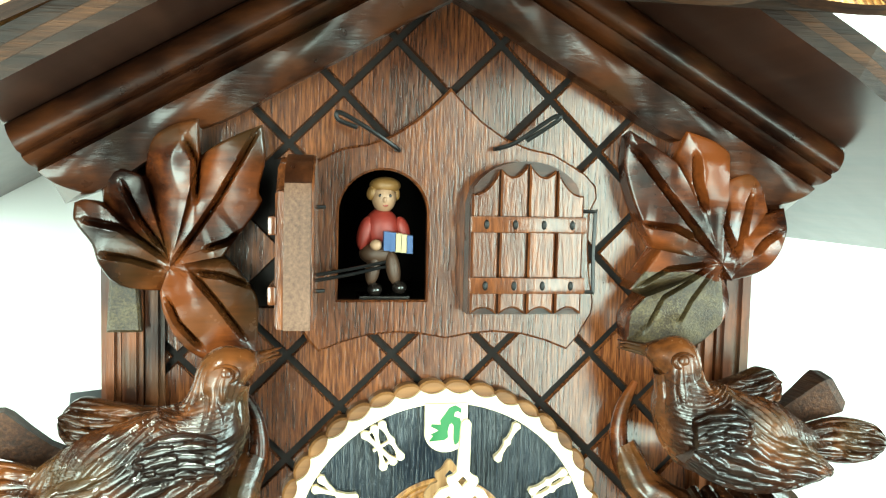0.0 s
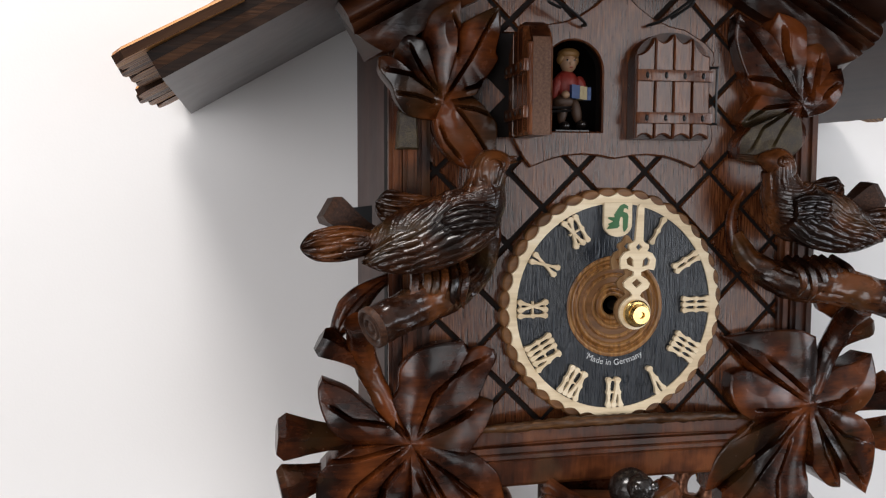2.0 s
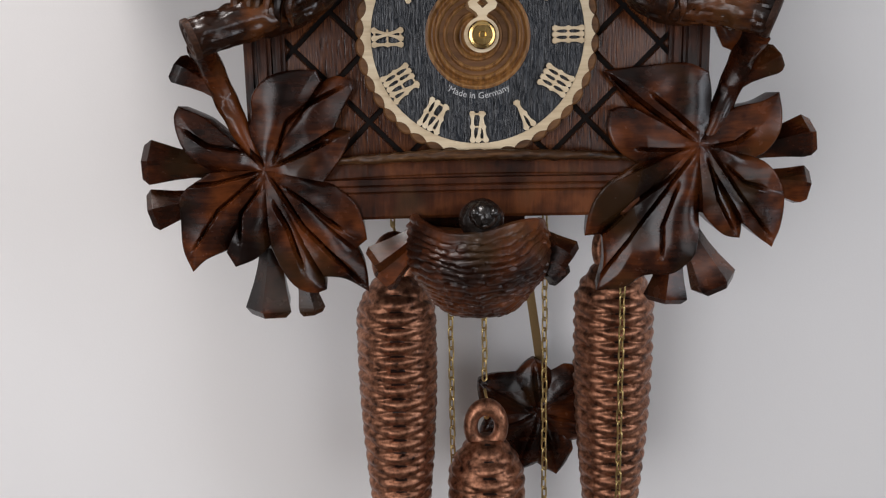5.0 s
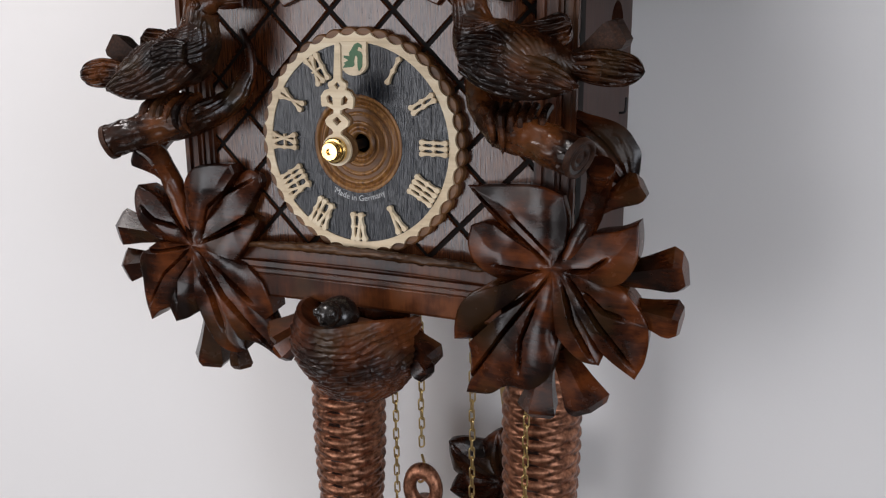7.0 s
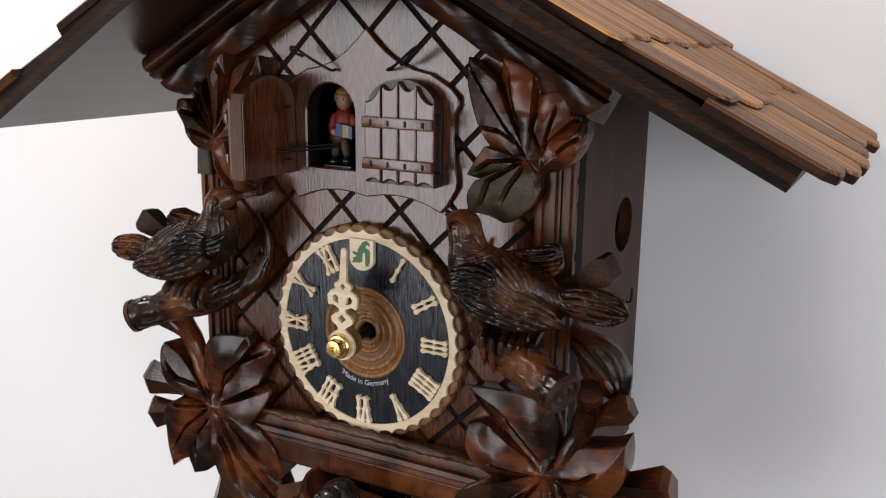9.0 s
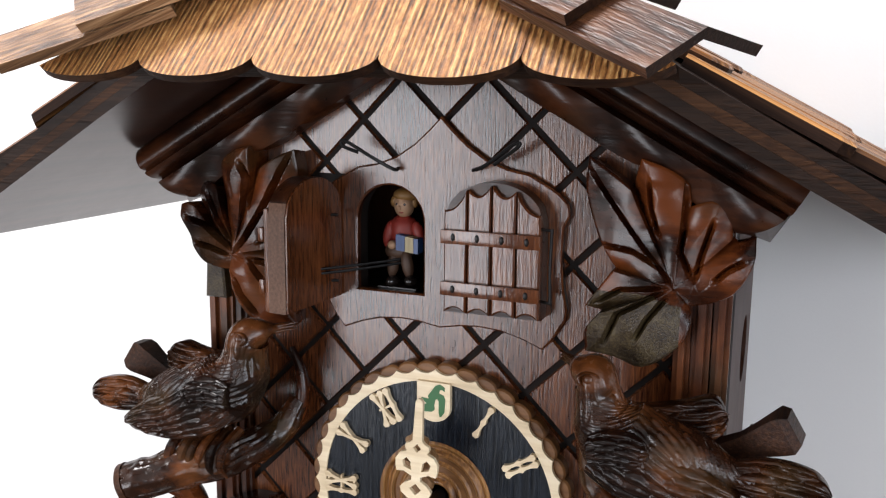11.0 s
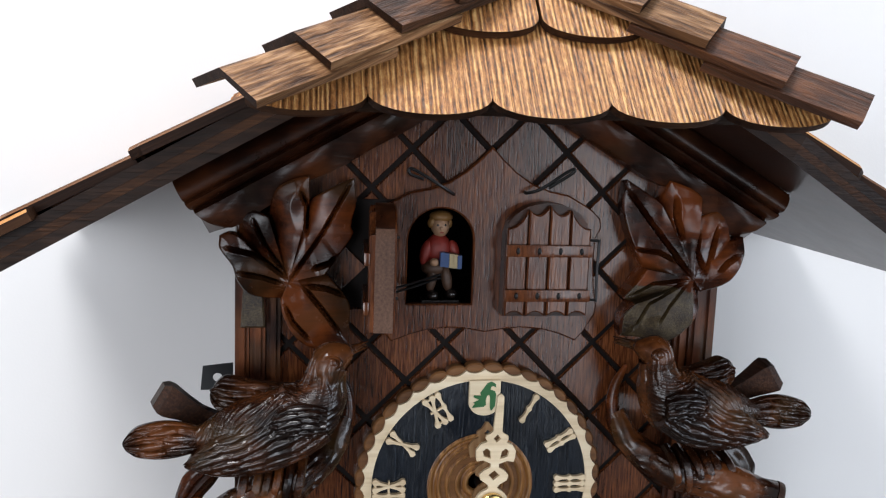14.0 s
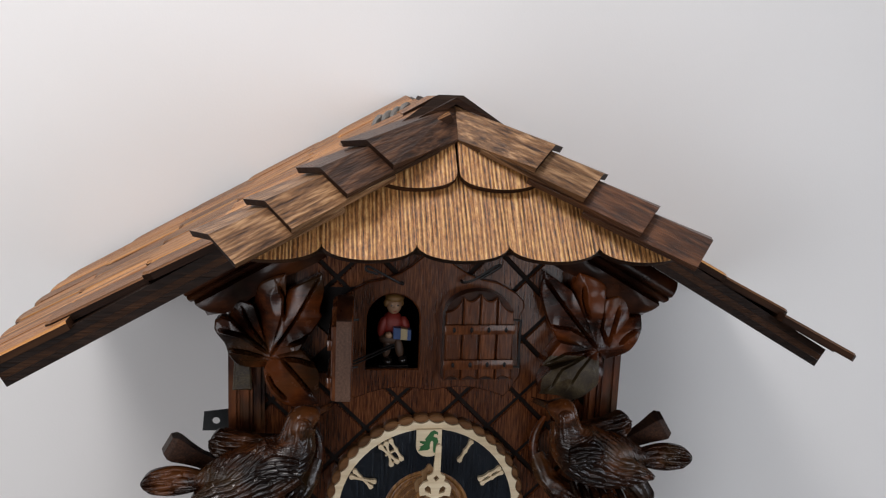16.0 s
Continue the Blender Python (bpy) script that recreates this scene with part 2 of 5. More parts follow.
def olive_sheen():
    """Painted sheen: a granular olive-grey tone coloured over the brown stain."""
    m = Mat("olive_sheen_patch", spec=0.4)
    speck = m.noise((1500, 1500, 1500), 3.0, 0.7)
    cloud = m.noise((130, 130, 130), 3.0, 0.6)
    f = m.math("ADD", m.math("MULTIPLY", speck, 0.6), m.math("MULTIPLY", cloud, 0.4))
    m.colour(m.ramp(f, [(0.38, (0.008, 0.0040, 0.0016)), (0.50, (0.033, 0.0200, 0.0080)), (0.64, (0.088, 0.064, 0.030))]))
    m.rough_by(speck, 0.24, 0.45)
    m.bump(speck, 0.7, 0.0005)
    return m.m


OLIVE = olive_sheen()


def simple(name, colour, rough, metal=0.0, coat=0.0, mottled=0.25, scale=300.0, relief=0.0, spec=0.5):
    m = Mat(name, rough, metal, coat, spec)
    f = m.noise((scale, scale, scale), 4.0, 0.6)
    m.colour(m.mix(m.math("MULTIPLY", f, mottled), colour, tuple(c * 0.35 for c in colour)))
    m.rough_by(f, max(0.05, rough - 0.08), rough + 0.1)
    if relief:
        m.bump(f, 0.6, relief)
    return m.m


def black_dial():
    m = Mat("black_dial_paint", 0.3, spec=0.45)
    g = m.noise((760, 760, 46), 3.0, 0.6)
    m.colour(m.ramp(g, [(0.36, (0.0016, 0.0030, 0.0056)), (0.66, (0.0085, 0.0130, 0.0205))]))
    m.rough_by(g, 0.18, 0.32)
    m.bump(g, 0.9, 0.0005)
    return m.m


def copper():
    m = Mat("antique_copper", 0.38, 0.85)
    f = m.noise((260, 260, 260), 5.0, 0.65)
    c = m.noise((60, 60, 60), 3.0, 0.6)
    a = m.ramp(f, [(0.30, (0.020, 0.011, 0.009)), (0.50, (0.30, 0.128, 0.072)), (0.72, (0.64, 0.31, 0.185))])
    m.colour(m.mix(m.math("MULTIPLY", c, 0.36), a, (0.045, 0.022, 0.016)))
    m.rough_by(f, 0.30, 0.5)
    m.bump(f, 0.5, 0.0005)
    return m.m


def wall_paint():
    m = Mat("white_wall_paint", 0.75, spec=0.25)
    f = m.noise((1.5, 1.5, 1.5), 4.0, 0.5)
    g = m.noise((700, 700, 700), 2.0, 0.5)
    m.colour(m.ramp(f, [(0.3, (0.74, 0.73, 0.725)), (0.7, (0.80, 0.79, 0.785))]))
    m.bump(g, 0.15, 0.0003)
    return m.m


BLACKDIAL, COPPER, WALL = black_dial(), copper(), wall_paint()
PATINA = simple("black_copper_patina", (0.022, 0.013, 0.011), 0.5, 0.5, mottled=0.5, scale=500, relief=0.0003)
BRASS = simple("polished_brass", (0.80, 0.56, 0.22), 0.2, 1.0, mottled=0.12)
CHAINBRASS = simple("dull_brass_chain", (0.62, 0.46, 0.20), 0.32, 1.0, mottled=0.3)
IRON = simple("black_iron_wire", (0.012, 0.011, 0.011), 0.38, 0.6, mottled=0.2)
GREEN = simple("green_emblem_paint", (0.020, 0.115, 0.030), 0.45, mottled=0.2)
WHITEINK = simple("white_print", (0.55, 0.55, 0.55), 0.6, mottled=0.1)
CHICKBLACK = simple("black_glossy_stain", (0.010, 0.007, 0.006), 0.24, coat=0.3, mottled=0.3)
CORD = simple("grey_twisted_cord", (0.20, 0.185, 0.17), 0.8, mottled=0.6, scale=900, relief=0.0003)
SHOPWALL = simple("brown_shop_wall", (0.11, 0.088, 0.072), 0.7, scale=3)
FLOORWOOD = simple("grey_floor", (0.09, 0.075, 0.06), 0.6, scale=5)
CEIL = simple("white_ceiling", (0.62, 0.61, 0.59), 0.8, mottled=0.05, scale=4)
TABMETAL = simple("dark_metal_tab", (0.03, 0.032, 0.035), 0.45, 0.4)

# ---------------------------------------------------------------- mesh helpers


def finish(bm, name, mats, smooth=38):
    bmesh.ops.recalc_face_normals(bm, faces=bm.faces)
    me = bpy.data.meshes.new(name)
    bm.to_mesh(me)
    bm.free()
    for m in mats if isinstance(mats, (list, tuple)) else [mats]:
        me.materials.append(m)
    if smooth:
        me.shade_smooth()
        me.set_sharp_from_angle(angle=radians(smooth))
    return me


def thing(name, base, label, category, group="", kind=""):
    ob = new(name)
    ob.location = base
    ob.empty_display_size = 0.01
    return tagged(ob, label, category, group, kind)


def place_in(ob, parent):
    """Put ob under parent, keeping its mesh in world coordinates."""
    ob.parent = parent
    if parent.parent is None and parent.data is None:
        ob.matrix_parent_inverse = Matrix.Translation(parent.location).inverted()
    return ob


def part(name, bm, mats, parent, label="", smooth=38):
    ob = new(name, finish(bm, name, mats, smooth))
    if parent is not None:
        place_in(ob, parent)
    return tagged(ob, label)


def box(x0, x1, y0, y1, z0, z1, bevel=0.0):
    bm = bmesh.new()
    add_box(bm, x0, x1, y0, y1, z0, z1)
    if bevel:
        bmesh.ops.bevel(bm, geom=bm.edges[:], offset=bevel, segments=2, affect="EDGES", profile=0.6)
    return bm


def add_box(bm, x0, x1, y0, y1, z0, z1, m=None):
    r = bmesh.ops.create_cube(bm, size=1.0, matrix=Matrix.Translation(((x0 + x1) / 2, (y0 + y1) / 2, (z0 + z1) / 2)) @ Matrix.Diagonal((x1 - x0, y1 - y0, z1 - z0, 1)))
    if m is not None:
        bmesh.ops.transform(bm, matrix=m, verts=r["verts"])
    return r["verts"]


def sheet(bm, outer, holes, y0, y1, chamfer=0.0):
    """A flat board in the x-z plane with holes: front at y0, back at y1."""
    loops = [outer, *holes]
    front, back = [], []
    for k, loop in enumerate(loops):
        inset = loop
        if chamfer:
            inset = shrink(loop, chamfer if k == 0 else -chamfer)
        front.append([bm.verts.new((x, y0, z)) for x, z in inset])
        mids = [bm.verts.new((x, y0 + chamfer, z)) for x, z in loop] if chamfer else front[-1]
        back.append([bm.verts.new((x, y1, z)) for x, z in loop])
        n = len(loop)
        for i in range(n):
            j = (i + 1) % n
            if chamfer:
                bm.faces.new((front[-1][i], front[-1][j], mids[j], mids[i]))
            bm.faces.new((mids[i], mids[j], back[-1][j], back[-1][i]))
    for group in (front, back):
        edges = []
        for ring in group:
            for i, v in enumerate(ring):
                w = ring[(i + 1) % len(ring)]
                edges.append(bm.edges.get((v, w)) or bm.edges.new((v, w)))
        bmesh.ops.triangle_fill(bm, edges=edges, use_beauty=True, use_dissolve=False, normal=(0, -1, 0))
    return bm


def area2(p):
    return sum(p[i - 1][0] * p[i][1] - p[i][0] * p[i - 1][1] for i in range(len(p))) / 2


def shrink(p, d):
    s = 1 if area2(p) > 0 else -1
    out = []
    n = len(p)
    for i in range(n):
        a, b, c = Vector(p[i - 1]), Vector(p[i]), Vector(p[(i + 1) % n])
        e1, e2 = (b - a), (c - b)
        if e1.length < 1e-9 or e2.length < 1e-9:
            out.append(tuple(b))
            continue
        n1 = Vector((-e1.y, e1.x)).normalized() * s
        n2 = Vector((-e2.y, e2.x)).normalized() * s
        m = n1 + n2
        m = m.normalized() if m.length > 1e-6 else n1
        out.append(tuple(b + m * d / max(0.45, m.dot(n1))))
    return out


def clip(poly, nx, nz, c):
    """Keep the part of a polygon with nx*x + nz*z <= c."""
    out = []
    for i in range(len(poly)):
        p, q = poly[i - 1], poly[i]
        dp, dq = nx * p[0] + nz * p[1] - c, nx * q[0] + nz * q[1] - c
        if dp * dq < 0:
            k = dp / (dp - dq)
            out.append((p[0] + (q[0] - p[0]) * k, p[1] + (q[1] - p[1]) * k))
        if dq <= 0:
            out.append(q)
    return out


def circle(cx, cz, r, n=48, a0=0.0):
    return [(cx + r * math.cos(a0 + 2 * math.pi * i / n), cz + r * math.sin(a0 + 2 * math.pi * i / n)) for i in range(n)]


def smooth_path(pts, n):
    """Catmull-Rom through the points, n samples a span."""
    P = [Vector(p) for p in pts]
    P = [2 * P[0] - P[1], *P, 2 * P[-1] - P[-2]]
    out = []
    for i in range(1, len(P) - 2):
        for k in range(n):
            t = k / n
            a, b, c, d = P[i - 1:i + 3]
            out.append(0.5 * ((2 * b) + (c - a) * t + (2 * a - 5 * b + 4 * c - d) * t * t + (3 * b - a - 3 * c + d) * t ** 3))
    out.append(P[-2])
    return out


def tube(bm, pts, radii, seg=10, n=6, bumps=0.0, seed=0.0, flat=1.0, caps=True, freq=120.0):
    """A tube through points with radii; flat scales its depth (y)."""
    path = smooth_path(pts, n)
    rad = [v.x for v in smooth_path([(r, 0, 0) for r in radii], n)]
    rings = []
    up = Vector((0.13, 1, 0.07)).normalized()
    for i, p in enumerate(path):
        d = (path[min(i + 1, len(path) - 1)] - path[max(i - 1, 0)]).normalized()
        side = d.cross(up).normalized()
        nor = side.cross(d).normalized()
        ring = []
        for k in range(seg):
            a = 2 * math.pi * k / seg
            r = max(rad[i], 0.0002)
            o = side * math.cos(a) + nor * math.sin(a) * flat
            if bumps:
                r *= 1 + bumps * noise.noise((p + o * r) * freq + Vector((seed, seed, seed)))
            ring.append(bm.verts.new(p + o * r))
        rings.append(ring)
    for a, b in zip(rings, rings[1:]):
        for k in range(seg):
            bm.faces.new((a[k], a[(k + 1) % seg], b[(k + 1) % seg], b[k]))
    if caps:
        for ring in (rings[0], rings[-1]):
            bm.faces.new(ring)
    return rings


def lobe(bm, base, tip, W, H, y0, bend=0.0, tilt=0.0, back=0.007, wide=0.40, veins=True, lift=0.0, n=26, m=16):
    """One carved leaf lobe from base to tip in the x-z plane: convex, with a cut midrib and side veins."""
    A, C = Vector(base), Vector(tip)
    d = C - A
    perp = Vector((-d.y, d.x))
    B = (A + C) / 2 + perp * bend
    front, edge = [], []
    for i in range(n + 1):
        s = i / n
        p = A * (1 - s) ** 2 + B * 2 * s * (1 - s) + C * s * s
        t = ((B - A) * (1 - s) + (C - B) * s).normalized()
        q = Vector((-t.y, t.x))
        if s < 0.5:
            k = s / 0.5
            w = wide + (1 - wide) * k * k * (3 - 2 * k)
        else:
            w = max(0.03, math.cos(math.pi / 2 * (s - 0.5) / 0.5) ** 0.72)
        w *= W
        tl, tr = [1 + 0.10 * max(0.0, 1 - abs(s - c) / 0.10) for c in (0.58, 0.70)]
        row = []
        for j in range(m + 1):
            v = -1 + 2 * j / m
            ww = w * (1 + ((tl if v < 0 else tr) - 1) * abs(v))
            h = 1.05 * H * (1 - abs(v) ** 2.0) * (0.45 + 0.55 * math.sin(math.pi * min(1, 0.12 + s * 0.86)))
            h -= 0.0016 * math.exp(-(v * w / 0.0009) ** 2) * min(1, (1.04 - s) * 3)
            if veins and 0.3 < s < 0.88:
                e = min(1, (s - 0.3) * 8, (0.88 - s) * 8)
                for c in (0.5, -0.5):
                    h -= 0.0008 * e * math.exp(-((v - c * (1.25 - s * 0.6)) * w / 0.0007) ** 2)
            h += tilt * v * w + lift * s * s
            h += 0.0003 * noise.noise(Vector((p.x * 160, p.y * 160, v * 2)))
            row.append(bm.verts.new((p.x + q.x * ww * v, y0 - h, p.y + q.y * ww * v)))
        front.append(row)
        edge.append((bm.verts.new((p.x - q.x * w * tl * 0.9, y0 + back, p.y - q.y * w * tl * 0.9)), bm.verts.new((p.x + q.x * w * tr * 0.9, y0 + back, p.y + q.y * w * tr * 0.9))))
    for i in range(n):
        a, b = front[i], front[i + 1]
        for j in range(m):
            bm.faces.new((a[j], a[j + 1], b[j + 1], b[j]))
        bm.faces.new((a[0], b[0], edge[i + 1][0], edge[i][0]))
        bm.faces.new((a[m], edge[i][1], edge[i + 1][1], b[m]))
        bm.faces.new((edge[i][0], edge[i + 1][0], edge[i + 1][1], edge[i][1]))
    for k in (0, n):
        bm.faces.new((*front[k], edge[k][1], edge[k][0]))


def relief(bm, centre, sx, outline, cuts, y0, H, back, knot=0.0015, patch=None, rings=52, rays=720):
    """A carved leaf in relief: a star-shaped outline round its knot (millimetres, x outwards), domed lobes, valleys to the notches, knife cuts."""
    P = [np.array(p) * 0.001 for p in outline]
    n = len(P)
    fine = []
    for i in range(n):
        a, b, c, d = P[i - 1], P[i], P[(i + 1) % n], P[(i + 2) % n]

        def soft(u, v, w):
            e, f = v - u, w - v
            k = np.dot(e, f) / (np.linalg.norm(e) * np.linalg.norm(f))
            return (w - u) * 0.5 if k > 0.55 else np.zeros(2)
        t0, t1 = soft(a, b, c), soft(b, c, d)
        L = np.linalg.norm(c - b)
        t0 = t0 / max(np.linalg.norm(t0), 1e-9) * L if np.any(t0) else c - b
        t1 = t1 / max(np.linalg.norm(t1), 1e-9) * L if np.any(t1) else c - b
        for s in (0, 0.25, 0.5, 0.75):
            fine.append((2 * s ** 3 - 3 * s * s + 1) * b + (s ** 3 - 2 * s * s + s) * t0 + (3 * s * s - 2 * s ** 3) * c + (s ** 3 - s * s) * t1)
    ang = np.array([math.atan2(p[1], p[0]) for p in fine])
    start = int(np.argmax(ang))
    order = [(start + k) % len(fine) for k in range(len(fine))]
    pts, last = [], 9.0
    for k in order:
        if ang[k] < last - 1e-4:
            pts.append((ang[k], fine[k]))
            last = ang[k]
    keys = np.array([a for a, p in pts])[::-1]
    ring = np.array([p for a, p in pts])[::-1]
    th = np.unique(np.concatenate([keys, np.linspace(-math.pi, math.pi, rays, endpoint=False)]))
    # radius where each ray meets the outline
    A, B = ring, np.roll(ring, -1, axis=0)
    rad = np.zeros(len(th))
    for i, t in enumerate(th):
        j = np.searchsorted(keys, t, side="right") - 1
        a, b = A[j], B[j]
        u = np.array([math.cos(t), math.sin(t)])
        e = b - a
        den = u[0] * e[1] - u[1] * e[0]
        rad[i] = (a[0] * e[1] - a[1] * e[0]) / den if abs(den) > 1e-12 else np.linalg.norm(a)
    rho = np.linspace(0, 1, rings + 1)[1:] ** 0.9
    X = rad[:, None] * rho[None] * np.cos(th)[:, None]
    Z = rad[:, None] * rho[None] * np.sin(th)[:, None]

    def near(a, b):
        e = b - a
        k = np.clip(((X - a[0]) * e[0] + (Z - a[1]) * e[1]) / max(e @ e, 1e-12), 0, 1)
        dx, dz = X - a[0] - k * e[0], Z - a[1] - k * e[1]
        return np.hypot(dx, dz), k, (e[0] * dz - e[1] * dx)

    edge = np.full(X.shape, 1.0)
    for a, b in zip(A, B):
        edge = np.minimum(edge, near(a, b)[0])
    R = np.hypot(X, Z)
    h = H * (0.70 + 0.30 * (1 - (1 - np.clip(edge / 0.0130, 0, 1)) ** 1.5)) * np.ones(X.shape)
    h += 0.0032 * (R / 0.05) * np.sin(4.0 * th[:, None] + 1.19)
    h += knot * np.exp(-(R / 0.005) ** 2)
    # valleys run from the knot to the notches
    for i in range(n):
        if np.linalg.norm(P[i]) < min(np.linalg.norm(P[i - 1]), np.linalg.norm(P[(i + 1) % n])) - 0.0005:
            dist, k, side = near(np.zeros(2), P[i] * 1.1)
            w = np.clip(k * 1.6 - 0.2, 0, 1)
            h += w * np.where(side * sx > 0, 0.18 * H * np.exp(-dist / 0.0060), -0.50 * H * np.exp(-dist / 0.0030))
    for cut in cuts:
        q = [np.array(p) * 0.001 for p in cut]
        L = sum(np.linalg.norm(b - a) for a, b in zip(q, q[1:]))
        best, along, sd, run = np.full(X.shape, 1.0), np.zeros(X.shape), np.zeros(X.shape), 0.0
        for a, b in zip(q, q[1:]):
            dist, k, side = near(a, b)
            l = np.linalg.norm(b - a)
            hit_here = dist < best
            best = np.where(hit_here, dist, best)
            along = np.where(hit_here, (run + k * l) / L, along)
            sd = np.where(hit_here, side, sd)
            run += l
        taper = np.clip(np.minimum(along, 1 - along) * 5 + 0.15, 0, 1)
        h -= 0.0040 * taper * np.clip(1 - best / 0.0012, 0, 1)
        h += taper * np.where(sd > 0, 0.0012 * np.exp(-best / 0.0040), -0.0009 * np.exp(-best / 0.0050))
    h = np.minimum(h, H * 1.35)
    h -= 0.0005 * np.clip(1 - edge / 0.0006, 0, 1) ** 2
    V = []
    for i in range(len(th)):
        row = []
        for j in range(rings):
            x, z = X[i, j], Z[i, j]
            g = 0.00016 * noise.noise(Vector((x * 120, z * 120, sx)))
            row.append(bm.verts.new((centre[0] + sx * x, y0 - h[i, j] - g, centre[1] + z)))
        x, z = X[i, -1] * 0.97, Z[i, -1] * 0.97
        row.append(bm.verts.new((centre[0] + sx * x, y0 + back, centre[1] + z)))
        V.append(row)
    mid = bm.verts.new((centre[0], y0 - H - knot, centre[1]))
    rear = bm.verts.new((centre[0], y0 + back, centre[1]))
    for i in range(len(th)):
        a, b = V[i - 1], V[i]
        fs = [bm.faces.new((mid, a[0], b[0]))]
        for j in range(rings):
            fs.append(bm.faces.new((a[j], a[j + 1], b[j + 1], b[j])))
        bm.faces.new((a[rings], rear, b[rings]))
        if patch is not None:
            for j, f in enumerate(fs[1:rings]):
                if patch(X[i, j] * 1000, Z[i, j] * 1000):
                    f.material_index = 1


def stub(bm, a, b, r0, r1, sides=5, turn=0.3):
    """A whittled stub with flat facets and a cut end."""
    a, b = Vector(a), Vector(b)
    m = look(a, b)
    rings = []
    for t, r in ((0, r0), (0.30, r1 * 0.62), (0.55, r1 * 0.78), (0.80, r1), (0.90, r1 * 0.98), (1.0, r1 * 0.74)):
        p = a.lerp(b, t)
        ring = []
        for k in range(sides):
            ang = turn + 2 * math.pi * k / sides
            ring.append(bm.verts.new(p + m.to_3x3() @ Vector((math.cos(ang) * r, math.sin(ang) * r * (1.0 + 0.15 * (k % 2)) * (1 - 0.10 * (k % 2) * (t < 0.85)), 0))))
        rings.append(ring)
    for p, q in zip(rings, rings[1:]):
        for k in range(sides):
            bm.faces.new((p[k], p[(k + 1) % sides], q[(k + 1) % sides], q[k]))
    bm.faces.new(rings[0]), bm.faces.new(rings[-1])



# ---------------------------------------------------------------- room
WALLY = 0.138


def structure(name, bm, mat, label):
    return tagged(part(name, bm, mat, None, label, smooth=0), label, name.split("_")[0], kind="structure")


structure("wall_north", box(-2.3, 2.3, WALLY, WALLY + 0.12, 0, 2.6), WALL, "white painted plaster wall behind the clock")
bm = bmesh.new()
for xa, xb, za, zb in ((-2.3, -2.26, 0, 2.6), (-0.98, 0.91, 0, 2.6), (1.91, 2.3, 0, 2.6), (-2.26, -0.98, 0, 0.44), (-2.26, -0.98, 2.42, 2.6), (0.91, 1.91, 0, 0.48), (0.91, 1.91, 2.42, 2.6)):
    add_box(bm, xa, xb, -3.32, -3.2, za, zb)
structure("wall_south", bm, SHOPWALL, "brown shop wall with two wide window openings")
for name, xa, xb in (("wall_west", -2.42, -2.3), ("wall_east", 2.3, 2.42)):
    bm = bmesh.new()
    add_box(bm, xa, xb, -3.32, -3.0, 0, 2.6), add_box(bm, xa, xb, -0.8, WALLY + 0.12, 0, 2.6)
    add_box(bm, xa, xb, -3.0, -0.8, 0, 1.05), add_box(bm, xa, xb, -3.0, -0.8, 2.4, 2.6)
    structure(name, bm, SHOPWALL, "brown shop wall with a window opening")
structure("floor", box(-2.42, 2.42, -3.32, WALLY + 0.12, -0.1, 0), FLOORWOOD, "plain grey floor of the room")
structure("ceiling", box(-2.42, 2.42, -3.32, WALLY + 0.12, 2.6, 2.7), CEIL, "plain white painted ceiling")

# ---------------------------------------------------------------- the clock
clock = thing("cuckoo_clock", (0, 0.06, 1.42), "dark walnut chalet cuckoo clock with carved birds, on white wall", "cuckoo clock")
HALF, DEPTH, BOTTOM, SLOPE = 0.1055, 0.106, 1.428, 0.568
RIDGE, EAVE, THICK, BACK = 1.718, 0.2005, 0.0120, 0.136


def roof_under(x):
    return RIDGE - THICK - SLOPE * abs(x)


# front board with a lattice of cut grooves: raised diamonds over a dark ground
OPEN_X, OPEN_W, OPEN_Z0, OPEN_Z1 = 0.0207, 0.0140, 1.5815, 1.6225


def arch(cx, w, z0, z1, n=20):
    zs = z1 - w
    return [(cx - w, z0), (cx + w, z0)] + [(cx + w * math.cos(math.pi * k / n), zs + w * math.sin(math.pi * k / n)) for k in range(n + 1)]


def gable(h, bottom, drop=0.0):
    return [(-h, bottom), (h, bottom), (h, roof_under(h) - drop), (0, roof_under(0) - drop), (-h, roof_under(h) - drop)]


